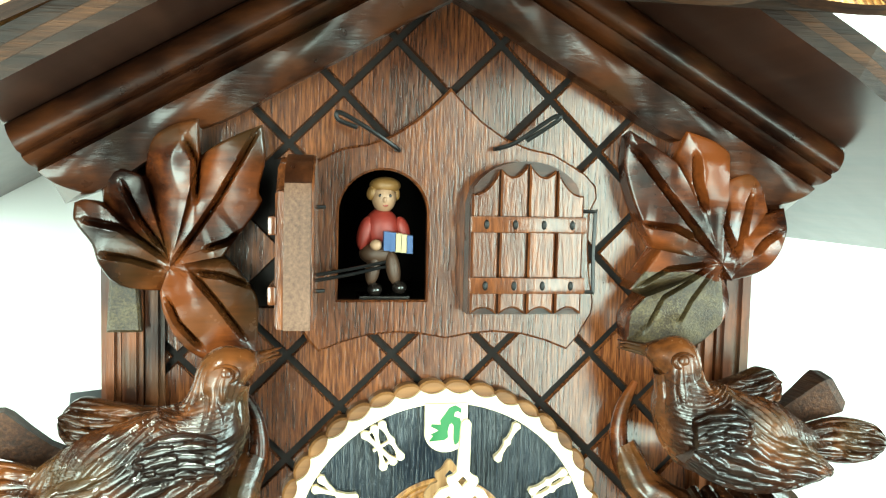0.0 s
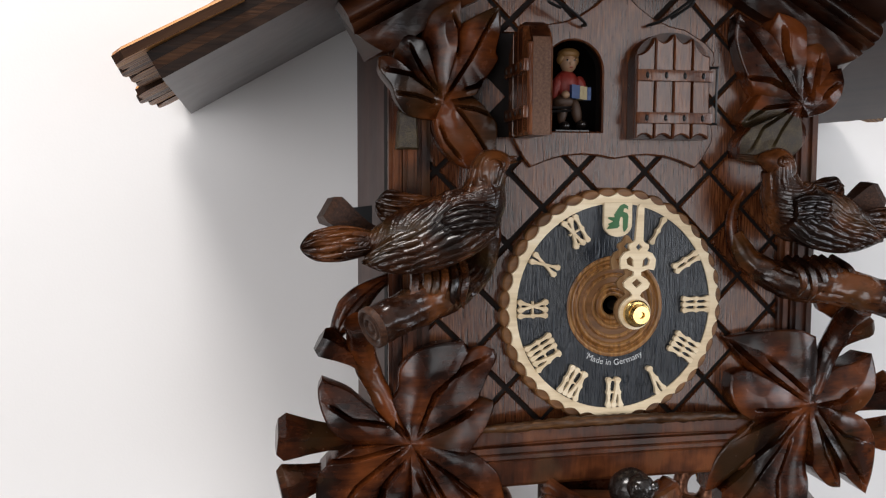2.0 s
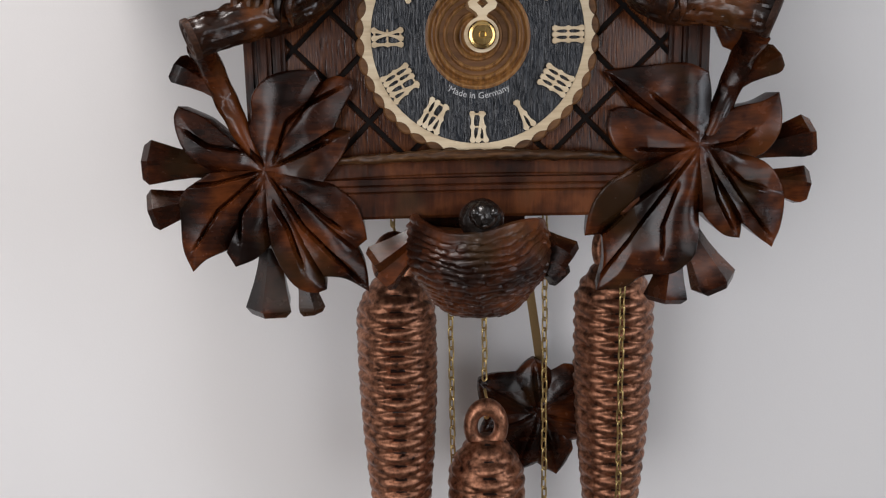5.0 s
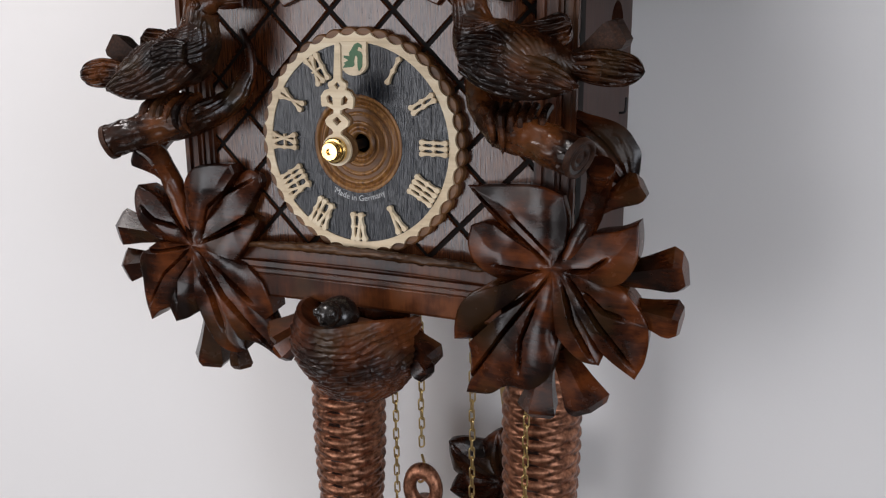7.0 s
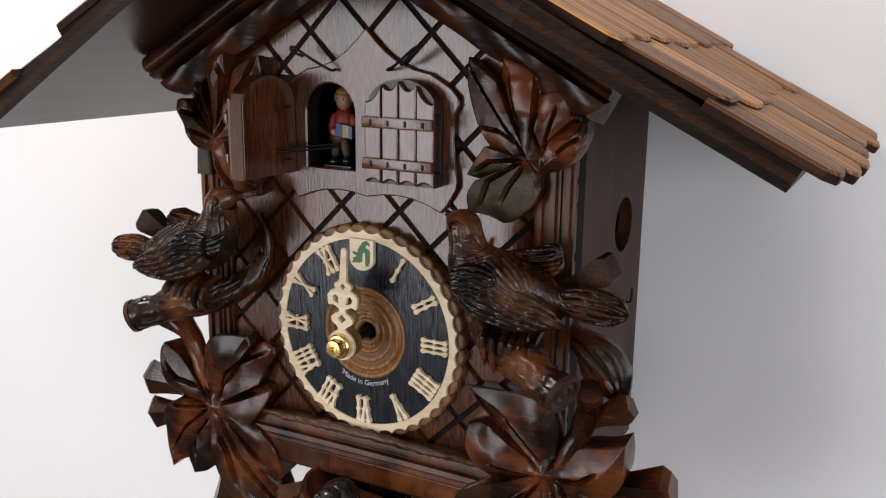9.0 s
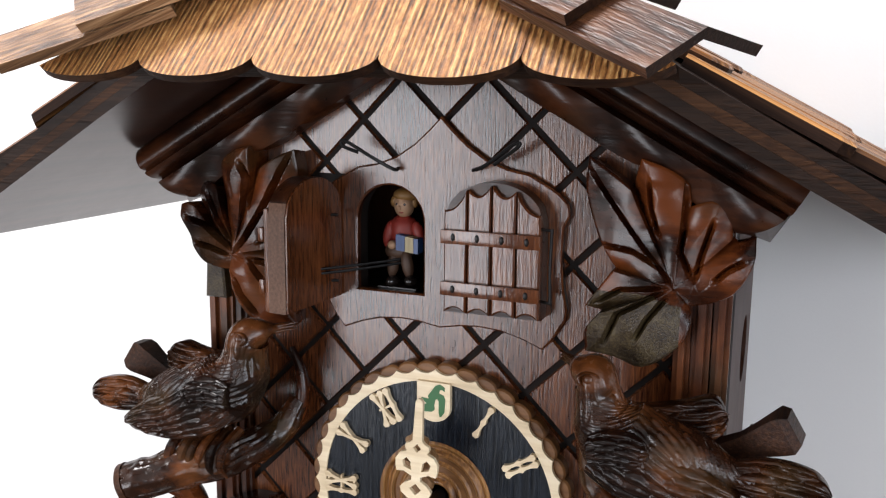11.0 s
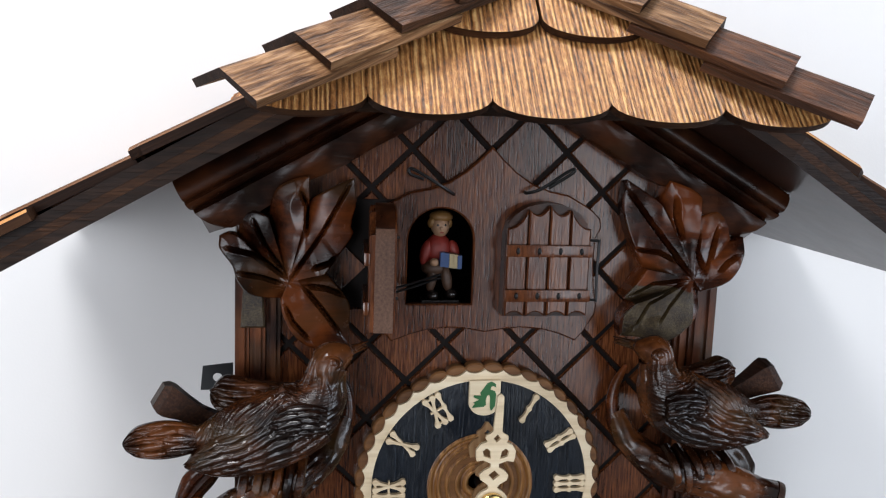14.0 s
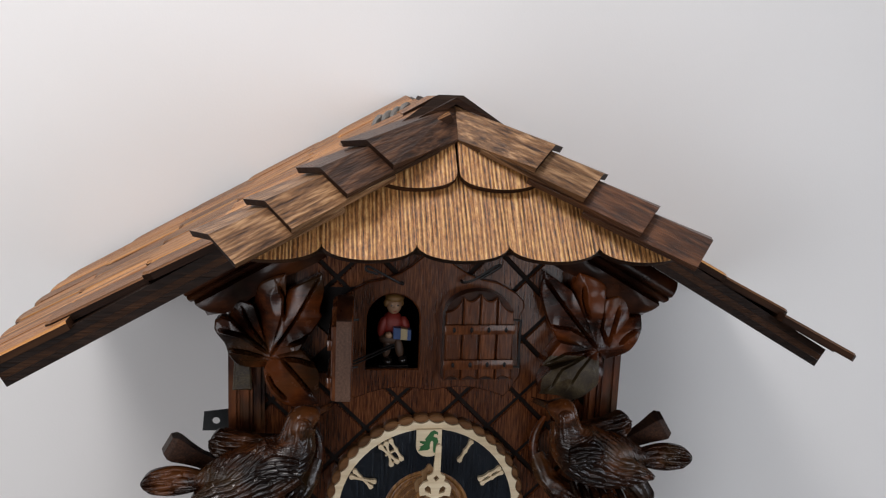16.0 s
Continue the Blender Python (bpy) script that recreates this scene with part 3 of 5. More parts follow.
bm = bmesh.new()
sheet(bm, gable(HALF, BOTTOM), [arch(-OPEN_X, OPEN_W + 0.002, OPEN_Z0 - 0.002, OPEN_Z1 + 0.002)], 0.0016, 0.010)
part("front_board", bm, GROOVE_INSIDE, clock, "dark-stained board behind the lattice grooves")
STEP, GZ, GW = 0.0167, 1.6635, 0.00085
bm = bmesh.new()
hole = arch(-OPEN_X, OPEN_W + 0.002, OPEN_Z0 - 0.002, OPEN_Z1 + 0.002)
for i in range(-8, 9):
    for j in range(-18, 6):
        if (i + j) % 2:
            continue
        cx, cz = STEP * i, GZ + STEP * j
        g = STEP - GW * 1.414
        poly = [(cx, cz - g), (cx + g, cz), (cx, cz + g), (cx - g, cz)]
        for nx, nz, c in ((1, 0, HALF), (-1, 0, HALF), (0, -1, -BOTTOM), (SLOPE, 1, RIDGE - THICK), (-SLOPE, 1, RIDGE - THICK)):
            poly = clip(poly, nx, nz, c) if poly else poly
        if poly and abs(cx + OPEN_X) < 0.033 and 1.564 < cz < 1.642:
            poly = clip(poly, 0, -1, -1.6250) if cz > 1.61 else clip(poly, 0, 1, 1.5790)
        if len(poly) < 3 or abs(area2(poly)) < 2e-6:
            continue
        inner = shrink(poly, 0.0006)
        a = [bm.verts.new((x, 0.0, z)) for x, z in inner]
        b = [bm.verts.new((x, 0.0019, z)) for x, z in poly]
        bm.faces.new(a)
        for k in range(len(poly)):
            bm.faces.new((a[k - 1], a[k], b[k], b[k - 1]))
part("lattice_front", bm, FACADE, clock, "walnut front with diamond lattice cut into it", smooth=20)

# case: sides, back, bottom, inner floor and inner back wall
for sx in (-1, 1):
    bm = bmesh.new()
    a, b = (HALF - 0.007, HALF) if sx > 0 else (-HALF, -HALF + 0.007)
    outer = [(0.0101, BOTTOM), (DEPTH, BOTTOM), (DEPTH, roof_under(HALF)), (0.0101, roof_under(HALF))]
    sheet(bm, outer, [circle(0.072, 1.5535, 0.0140, 40)] if sx > 0 else [], a, b)
    for v in bm.verts:
        v.co = Vector((v.co.y, v.co.x, v.co.z))
    part("side_panel", bm, SIDE, clock, "plain walnut side with a round sound hole" if sx > 0 else "plain walnut side")
part("back_panel", box(-HALF + 0.007, HALF - 0.007, DEPTH - 0.006, DEPTH, BOTTOM, roof_under(HALF)), SIDE, clock)
part("bottom_board", box(-HALF + 0.007, HALF - 0.007, 0.0105, DEPTH - 0.007, BOTTOM, BOTTOM + 0.006), SIDE, clock)
# Inner shelf and back: near-black colour stands in for the shade inside.
part("inner_shelf", box(-0.045, 0.045, 0.0105, 0.07, 1.572, 1.5795), GROOVE_INSIDE, clock)
part("inner_back", box(-0.045, 0.045, 0.071, 0.075, 1.5796, 1.66), GROOVE_INSIDE, clock)

# door plate
half = [(0.0, 1.6487), (0.0045, 1.6440), (0.0105, 1.6385), (0.0180, 1.6335), (0.0260, 1.6305), (0.0340, 1.6290), (0.0400, 1.6258), (0.0450, 1.6228), (0.0488, 1.6190),
        (0.0494, 1.6150), (0.0472, 1.6105), (0.0468, 1.6000), (0.0476, 1.5900), (0.0492, 1.5810), (0.0488, 1.5770), (0.0440, 1.5690), (0.0405, 1.5650), (0.0330, 1.5680), (0.0250, 1.5702), (0.0160, 1.5710), (0.0085, 1.5705), (0.0, 1.5690)]
outline = half + [(-x, z) for x, z in half[-2:0:-1]]
bm = bmesh.new()
sheet(bm, outline, [arch(-OPEN_X, OPEN_W, OPEN_Z0, OPEN_Z1)], -0.0032, -0.0001, 0.0007)
bm.normal_update()
for f in bm.faces:
    f.material_index = 1 if abs(f.normal.y) < 0.3 else 0
part("door_plate", bm, [PLATE, RAIL], clock, "scrolled walnut plate round the two doors")


def build_door(name, sx, swing, label):
    """A plank door hinged on its outer edge. Local x runs from the hinge towards the middle."""
    w, z0, z1, th = 0.0365, 1.5780, 1.6262, 0.0085
    zs = z1 - 0.0135
    hinge = Vector((sx * 0.0418, -0.0036, 0))
    top = [(w * k / 24, zs + 0.0135 * math.sqrt(max(0, 1 - (2 * k / 24 - 1) ** 2))) for k in range(24, -1, -1)]
    b = bmesh.new()
    sheet(b, [(0, z0), (w, z0), *top], [], -th + 0.0012, 0.0, 0.0)
    root = new(name, finish(b, name, [DOORRAW, RAIL], 38))
    # Core is darker than the planks: shade of recesses and sides put into colour.
    for f in root.data.polygons:
        f.material_index = 0 if swing and f.normal.x > 0.9 and f.center.x > w - 0.001 else 1
    root.parent = clock
    root.matrix_parent_inverse = Matrix.Translation(clock.location).inverted()
    root.matrix_basis = Matrix.Translation(hinge) @ Matrix.Rotation(radians(sx * swing), 4, "Z") @ Matrix.Diagonal((-sx, 1, 1, 1))
    tagged(root, label)

    def sub(n, b, mat, lab=""):
        ob = new(n, finish(b, n, mat, 38))
        ob.parent = root
        return tagged(ob, lab)

    if swing:
        b = bmesh.new()
        sheet(b, shrink([(0, z0), (w, z0), *top], 0.0003), [], 0.00005, 0.0008)
        sub("door_back", b, DOORWOOD, "smooth brown inner face")
    for k in range(4):
        x0, x1 = w * k / 4 + 0.0003, w * (k + 1) / 4 - 0.0003
        def arc(x):
            return zs + 0.0135 * math.sqrt(max(0, 1 - (2 * x / w - 1) ** 2))
        pts = [(x0 + (x1 - x0) * q / 8, z0 + 0.0002 + 0.0021 * math.sin(math.pi * q / 8)) for q in range(9)]
        h0, h1 = (arc(max(0.0008, x)) - 0.0009 for x in (x0, min(x1, w - 0.0008)))
        for q in range(9):
            u = 1 - q / 8
            if k in (0, 3):
                v = u if k == 0 else 1 - u
                lo, hi = min(h0, h1), max(h0, h1)
                z = lo + (hi - lo) * v ** 2.4
            else:
                z = h0 + (h1 - h0) * u - 0.0031 * math.sin(math.pi * u)
            pts.append((x0 + (x1 - x0) * u, z))
        b = bmesh.new()
        sheet(b, pts, [], -th - 0.0011, -th + 0.0012, 0.0006)
        sub("plank", b, DOORWOOD)
    for zc in (1.5875, 1.6065):
        b = box(-0.0003, w + 0.0004, -th - 0.0030, -th - 0.0007, zc - 0.0026, zc + 0.0026, 0.0006)
        sub("batten", b, DOORWOOD)
        for k in range(4):
            b = bmesh.new()
            bmesh.ops.create_uvsphere(b, u_segments=8, v_segments=6, radius=0.0011, matrix=Matrix.Translation((w * (k + 0.5) / 4, -th - 0.0030, zc)) @ Matrix.Diagonal((0.8, 0.5, 1.35, 1)))
            sub("nail_head", b, IRON, "small dark nail")
    return root


build_door("door", 1, 0, "closed walnut plank door with two nailed battens")
build_door("door", -1, 94, "open walnut plank door showing its pale raw edge")


def wire(name, pts, r=0.00055, n=6, label="", parent=clock, mat=None):
    b = bmesh.new()
    tube(b, pts, [r] * len(pts), 8, n)
    return part(name, b, mat or IRON, parent, label)


for sx in (-1, 1):
    x = sx * 0.0452
    wire("hinge_wire", [(x - sx * 0.006, -0.010, 1.6108), (x, -0.0125, 1.6108), (x + sx * 0.0003, -0.0125, 1.6100), (x, -0.0125, 1.598), (x + sx * 0.0003, -0.0125, 1.5862), (x, -0.0125, 1.5853), (x - sx * 0.006, -0.010, 1.5853)], 0.0006, 4, "bent black wire hinge")
wire("door_latch", [(-0.0171, -0.003, 1.6290), (-0.0171, -0.0075, 1.6290), (-0.0245, -0.011, 1.6335), (-0.0350, -0.012, 1.6392), (-0.0358, -0.012, 1.6372), (-0.0300, -0.011, 1.6350)], 0.0007, 6, "bent black wire latch")
wire("door_latch", [(0.0145, -0.003, 1.6300), (0.0145, -0.0075, 1.6300), (0.0200, -0.010, 1.6322), (0.0310, -0.012, 1.6400), (0.0325, -0.012, 1.6392), (0.0230, -0.010, 1.6325)], 0.0007, 6, "bent black wire latch")
wire("door_link", [(-0.0485, -0.022, 1.5900), (-0.0470, -0.0225, 1.5906), (-0.034, -0.010, 1.5915), (-0.022, 0.002, 1.5925), (-0.018, 0.004, 1.5930), (-0.018, 0.004, 1.5917), (-0.022, 0.002, 1.5910), (-0.034, -0.010, 1.5898), (-0.0470, -0.0225, 1.5890)], 0.00055, 6, "black wire linking the open door to the works")

# ---------------------------------------------------------------- dial
CX, CZ = 0.0, 1.5010


def scallop(r, n, depth):
    """A ring of outward bulges with sharp notches."""
    pts = []
    for i in range(n * 8):
        u = (i / 8) % 1.0
        a = 2 * math.pi * i / (n * 8) + math.pi / 2
        rr = r - depth * (1 - math.sin(math.pi * u) ** 0.6) if depth > 0 else r + depth * math.sin(math.pi * u) ** 0.8
        pts.append((CX + rr * math.cos(a), CZ + rr * math.sin(a)))
    return pts


bm = bmesh.new()
sheet(bm, scallop(0.0550, 40, 0.0016), [circle(CX, CZ, 0.0105, 40)], -0.0050, -0.0001, 0.0007)
dial = part("dial", bm, RINGBROWN, clock, "round dial with scalloped brown wooden rim")


def on_dial(name, b, mat, label="", smooth=38):
    ob = new(name, finish(b, name, mat, smooth))
    ob.parent = dial
    return tagged(ob, label)


bm = bmesh.new()
sheet(bm, scallop(0.0526, 40, -0.0017), [circle(CX, CZ, 0.0478, 72)], -0.0068, -0.0051)
on_dial("pale_ring", bm, MAPLE, "pale scalloped maple ring", smooth=25)
bm = bmesh.new()
sheet(bm, circle(CX, CZ, 0.04785, 72), [circle(CX, CZ, 0.0236, 64)], -0.0061, -0.0051)
on_dial("black_face", bm, BLACKDIAL, "black painted chapter ring", smooth=0)
# turned wooden centre with concentric grooves and a dark shaft hole
bm = bmesh.new()
rows = []
for k in range(49):
    r = 0.0046 + (0.0236 - 0.0046) * k / 48
    u = (r - 0.0046) / (0.0236 - 0.0046)
    y = -0.0064 + 0.0030 * (1 - u) + 0.0009 * math.sin(r * 1480.0 + 2.2) * min(1, (1 - u) * 8)
    rows.append([bm.verts.new((CX + r * math.cos(2 * math.pi * i / 64), y, CZ + r * math.sin(2 * math.pi * i / 64))) for i in range(64)])
for a, b in zip(rows, rows[1:]):
    for i in range(64):
        bm.faces.new((a[i], a[(i + 1) % 64], b[(i + 1) % 64], b[i]))
low = [bm.verts.new((v.co.x, 0.0, v.co.z)) for v in rows[0]]
for i in range(64):
    bm.faces.new((rows[0][i], rows[0][(i + 1) % 64], low[(i + 1) % 64], low[i]))
bm.faces.new(low)
on_dial("turned_centre", bm, DIALCENTRE, "turned brown wooden centre with ring grooves", smooth=60)

NUMERALS = ["", "I", "II", "III", "IIII", "V", "VI", "VII", "VIII", "IX", "X", "XI"]


def bone(b, p, q, w=0.00062, mid=True, lift=0.0):
    """A fretwork stroke with knobbed ends."""
    p, q = Vector(p), Vector(q)
    d = (q - p).normalized()
    n = Vector((-d.y, d.x))
    L = (q - p).length
    stops = [(0, 0.0007), (0.0010, 0.0014), (0.0024, 0.0009), (0.0036, w)]
    if mid:
        stops += [(L / 2 - 0.0013, w), (L / 2, 0.0012), (L / 2 + 0.0013, w)]
    stops += [(L - 0.0036, w), (L - 0.0024, 0.0009), (L - 0.0010, 0.0014), (L, 0.0007)]
    left = [tuple(p + d * s + n * h) for s, h in stops]
    right = [tuple(p + d * s - n * h) for s, h in stops]
    sheet(b, left + right[::-1], [], -lift, 0.0021 - lift)


for hour in range(1, 12):
    b = bmesh.new()
    text = NUMERALS[hour]
    widths = {"I": 0.0027, "V": 0.0058, "X": 0.0062}
    total = sum(widths[c] for c in text)
    x = -total / 2
    r0, r1 = 0.0332, 0.0474
    for place, c in enumerate(text):
        w = widths[c]
        up = 0.00009 * (place % 3)
        if c == "I":
            bone(b, (x + w / 2, r0), (x + w / 2, r1), lift=up)
        elif c == "V":
            bone(b, (x + w / 2 + 0.0004, r0), (x + 0.0009, r1), lift=up), bone(b, (x + w / 2 - 0.0004, r0 + 0.0001), (x + w - 0.0009, r1), mid=False, lift=up + 0.0003)
        else:
            bone(b, (x + 0.0010, r0), (x + w - 0.0010, r1), mid=False, lift=up), bone(b, (x + w - 0.0010, r0), (x + 0.0010, r1), mid=False, lift=up + 0.0003)
        x += w
    if len(text) > 1 and text not in ("X", "V"):
        for zz in (r0 + 0.0013, (r0 + r1) / 2, r1 - 0.0013):
            sheet(b, [(-total / 2 + 0.001, zz - 0.0004), (total / 2 - 0.001, zz - 0.0004), (total / 2 - 0.001, zz + 0.0004), (-total / 2 + 0.001, zz + 0.0004)], [], 0.0004, 0.0024)
    ang = -radians(30 * hour)
    bmesh.ops.transform(b, matrix=Matrix.Translation((CX, -0.0082, CZ)) @ Matrix.Rotation(-ang, 4, "Y"), verts=b.verts)
    on_dial("numeral", b, MAPLE, "pale fretwork roman numeral " + text)

# shield at twelve with a green emblem
b = bmesh.new()
sh = [(-0.0068, 0.0480), (-0.0068, 0.0380)] + [(-0.0068 + 0.0068 * (1 - math.cos(math.pi / 2 * k / 8)), 0.0380 - 0.0056 * math.sin(math.pi / 2 * k / 8)) for k in range(1, 9)]
sh += [(-x, z) for x, z in sh[-2::-1]]
sheet(b, sh, [], -0.0083, -0.0051)
bmesh.ops.translate(b, vec=(CX, 0, CZ), verts=b.verts)
shield = on_dial("shield", b, MAPLE, "pale shield at twelve with a green emblem")
b = bmesh.new()
em = [(-0.0056, 0.0360), (-0.0043, 0.0378), (-0.0051, 0.0383), (-0.0025, 0.0395), (-0.0050, 0.0408), (-0.0048, 0.0416), (-0.0018, 0.0414), (-0.0021, 0.0427), (-0.0005, 0.0449), (0.0008, 0.0468), (0.0027, 0.0476), (0.0046, 0.0465), (0.0047, 0.0449), (0.0036, 0.0456), (0.0027, 0.0454), (0.0023, 0.0440), (0.0043, 0.0433), (0.0049, 0.0418), (0.0046, 0.0367), (0.0033, 0.0348), (0.0027, 0.0348), (0.0023, 0.0364), (0.0023, 0.0408), (0.0017, 0.0418), (0.0009, 0.0413), (0.0004, 0.0392), (0.0006, 0.0373), (-0.0005, 0.0364)]
sheet(b, em, [], -0.0086, -0.0080)
bmesh.ops.translate(b, vec=(CX, 0, CZ), verts=b.verts)
on_dial("emblem", b, GREEN, "green painted emblem", smooth=0)

# printed line on the lower arc
curve = bpy.data.curves.new("maker_line", "FONT")
curve.body, curve.size, curve.align_x = "'Made in Germany", 0.0040, "CENTER"
tmp = bpy.data.objects.new("maker_line", curve)
scene.collection.objects.link(tmp)
bpy.context.view_layer.update()
me = bpy.data.meshes.new_from_object(tmp.evaluated_get(bpy.context.evaluated_depsgraph_get()))
bpy.data.objects.remove(tmp)
for v in me.vertices:
    x, h = v.co.x * 1.0, v.co.y
    a = -math.pi / 2 + x / 0.0268
    r = 0.0276 - h
    v.co = Vector((CX + r * math.cos(a), -0.00625, CZ + r * math.sin(a)))
me.materials.append(WHITEINK)
ob = new("maker_lettering", me)
ob.parent = dial
tagged(ob, "small white printed lettering")


# ---------------------------------------------------------------- hands
def hand_outline(L, k):
    """Right half of a fretwork hand from the hub upward, mirrored."""
    h = [(0.0074 * math.cos(a), 0.0074 * math.sin(a)) for a in [radians(d) for d in range(-90, 71, 10)]]
    h += [(0.0018, 0.0078), (0.0026, 0.0092), (0.0056, 0.0112), (0.0062, 0.0132), (0.0044, 0.0152), (0.0018, 0.0166), (0.0017, 0.0182), (0.0050, 0.0196), (0.0078, 0.0192), (0.0082, 0.0206), (0.0084, 0.0240), (0.0066, 0.0266),
          (0.0040, 0.0276), (0.0048, 0.0290), (0.0046, 0.0304), (0.0028, 0.0312), (0.0019, 0.0322), (0.0014, L - 0.001), (0.0006, L)]
    h = [(x * k, z) for x, z in h]
    return h[1:] + [(-x, z) for x, z in h[::-1]]


def diamond(z, w, h):
    return [(0, z - h), (w * 0.8, z), (0, z + h), (-w * 0.8, z)]


def build_hand(name, L, k, y, angle, mat, label):
    b = bmesh.new()
    eye = [[(s * x, z) for x, z in ((0.0020, 0.0192 + 0.0012), (0.0050, 0.0214), (0.0056, 0.0236), (0.0040, 0.0250), (0.0024, 0.0236))] for s in (1, -1)]
    sheet(b, hand_outline(L, k), [diamond(0.0132, 0.0030, 0.0022), diamond(0.0292, 0.0020, 0.0017), *eye], 0.0, 0.0016)
    bmesh.ops.transform(b, matrix=Matrix.Translation((CX + 0.0005, y, CZ)) @ Matrix.Rotation(radians(angle), 4, "Y"), verts=b.verts)
    return part(name, b, mat, clock, label, smooth=25)


build_hand("minute_hand", 0.0480, 1.0, -0.0275, 2.5, MAPLE, "pale fretwork wooden minute hand at twelve")
build_hand("hour_hand", 0.0340, 0.95, -0.0215, -3.0, HANDBROWN, "brown fretwork wooden hour hand at twelve")


def lathe(b, prof, seg=32, axis_y=True, centre=(0, 0, 0)):
    rings = []
    for r, h in prof:
        ring = []
        for i in range(seg):
            a = 2 * math.pi * i / seg
            p = Vector((r * math.cos(a), h, r * math.sin(a))) if axis_y else Vector((r * math.cos(a), r * math.sin(a), h))
            ring.append(b.verts.new(p + Vector(centre)))
        rings.append(ring)
    for p, q in zip(rings, rings[1:]):
        for i in range(seg):
            b.faces.new((p[i], p[(i + 1) % seg], q[(i + 1) % seg], q[i]))
    b.faces.new(rings[0]), b.faces.new(rings[-1])


b = bmesh.new()
lathe(b, [(0.0024, -0.0015), (0.0024, -0.0278)], 24, True, (CX + 0.0005, 0, CZ))
part("hand_arbor", b, IRON, clock, "dark steel shaft")
b = bmesh.new()
lathe(b, [(0.0058, -0.0199), (0.0058, -0.0214)], 32, True, (CX + 0.0005, 0, CZ))
lathe(b, [(0.0050, -0.0231), (0.0050, -0.0274)], 32, True, (CX + 0.0005, 0, CZ))
part("hand_bush", b, RINGBROWN, clock, "brown wooden hand bush")
b = bmesh.new()
lathe(b, [(0.0054, -0.0276), (0.0060, -0.0282), (0.0060, -0.0300), (0.0054, -0.0307), (0.0044, -0.0309), (0.0043, -0.0336), (0.0039, -0.0343), (0.0015, -0.0344), (0.0012, -0.0332)], 36, True, (CX + 0.0005, 0, CZ))
nut = part("hand_nut", b, BRASS, clock, "polished brass hand nut")

# ---------------------------------------------------------------- roof
SIN, COS = SLOPE / math.hypot(1, SLOPE), 1 / math.hypot(1, SLOPE)


def slope_point(sx, x, y, h):
    """A point on the roof: x out from the ridge, y back, h above the boards' top face."""
    return Vector((sx * (x + SIN * h), y, RIDGE - SLOPE * x + COS * h))


def slab(bm, sx, outline, h0, h1):
    """A board on one roof slope from a plan outline of (x, y)."""
    a = [bm.verts.new(slope_point(sx, x, y, h0)) for x, y in outline]
    b = [bm.verts.new(slope_point(sx, x, y, h1)) for x, y in outline]
    bm.faces.new(a), bm.faces.new(b)
    for k in range(len(outline)):
        bm.faces.new((a[k - 1], a[k], b[k], b[k - 1]))


panels = {}
for sx in (-1, 1):
    plan = [(0.0, -0.036), (0.048, -0.064), (0.105, -0.064), (EAVE, -0.060 if sx < 0 else -0.043), (EAVE, BACK), (0.0, BACK)]
    T = THICK * COS
    bm = bmesh.new()
    slab(bm, sx, plan, -T, -T * 0.66)
    for f in list(bm.faces)[2:]:
        f.material_index = 1
    panels[sx] = part("roof_board", bm, [SOFFIT, PLYDARK], clock, "varnished dark brown plywood roof board", smooth=0)
    bm = bmesh.new()
    slab(bm, sx, plan, -T * 0.655, -T * 0.36)
    ob = new("plywood_layer", finish(bm, "plywood_layer", PLYLIGHT, 0))
    ob.parent = panels[sx]
    bm = bmesh.new()
    slab(bm, sx, plan, -T * 0.355, 0)
    ob = new("plywood_layer", finish(bm, "plywood_layer", PLYDARK, 0))
    ob.parent = panels[sx]

# shingles of the two slopes: five courses, each shingle overlapping the one below
rng = random.Random(4)
shingle_meshes = []
for k in range(5):
    bm = bmesh.new()
    L, W = 0.050, 0.0226 + 0.0008 * k
    r = random.Random(k)
    c = 0.0035 + 0.0015 * r.random()
    out = [(0, -W / 2), (L - c, -W / 2), (L, -W / 2 + c), (L + 0.0006, 0), (L, W / 2 - c), (L - c, W / 2), (0, W / 2)]
    a = [bm.verts.new((x, y, 0.0)) for x, y in out]
    b = [bm.verts.new((x, y, 0.0032)) for x, y in out]
    t = [bm.verts.new((max(0.0, x - 0.0010), y * (1 - 0.0020 / W), 0.0042)) for x, y in out]
    bm.faces.new(a), bm.faces.new(t)
    for i in range(len(out)):
        bm.faces.new((a[i - 1], a[i], b[i], b[i - 1])), bm.faces.new((b[i - 1], b[i], t[i], t[i - 1]))
    me = finish(bm, "shingle", [SHINGLE, SHINGLEDARK], 0)
    for f in me.polygons:
        f.material_index = 1 if abs(f.normal.z) < 0.5 else 0
    shingle_meshes.append(me)
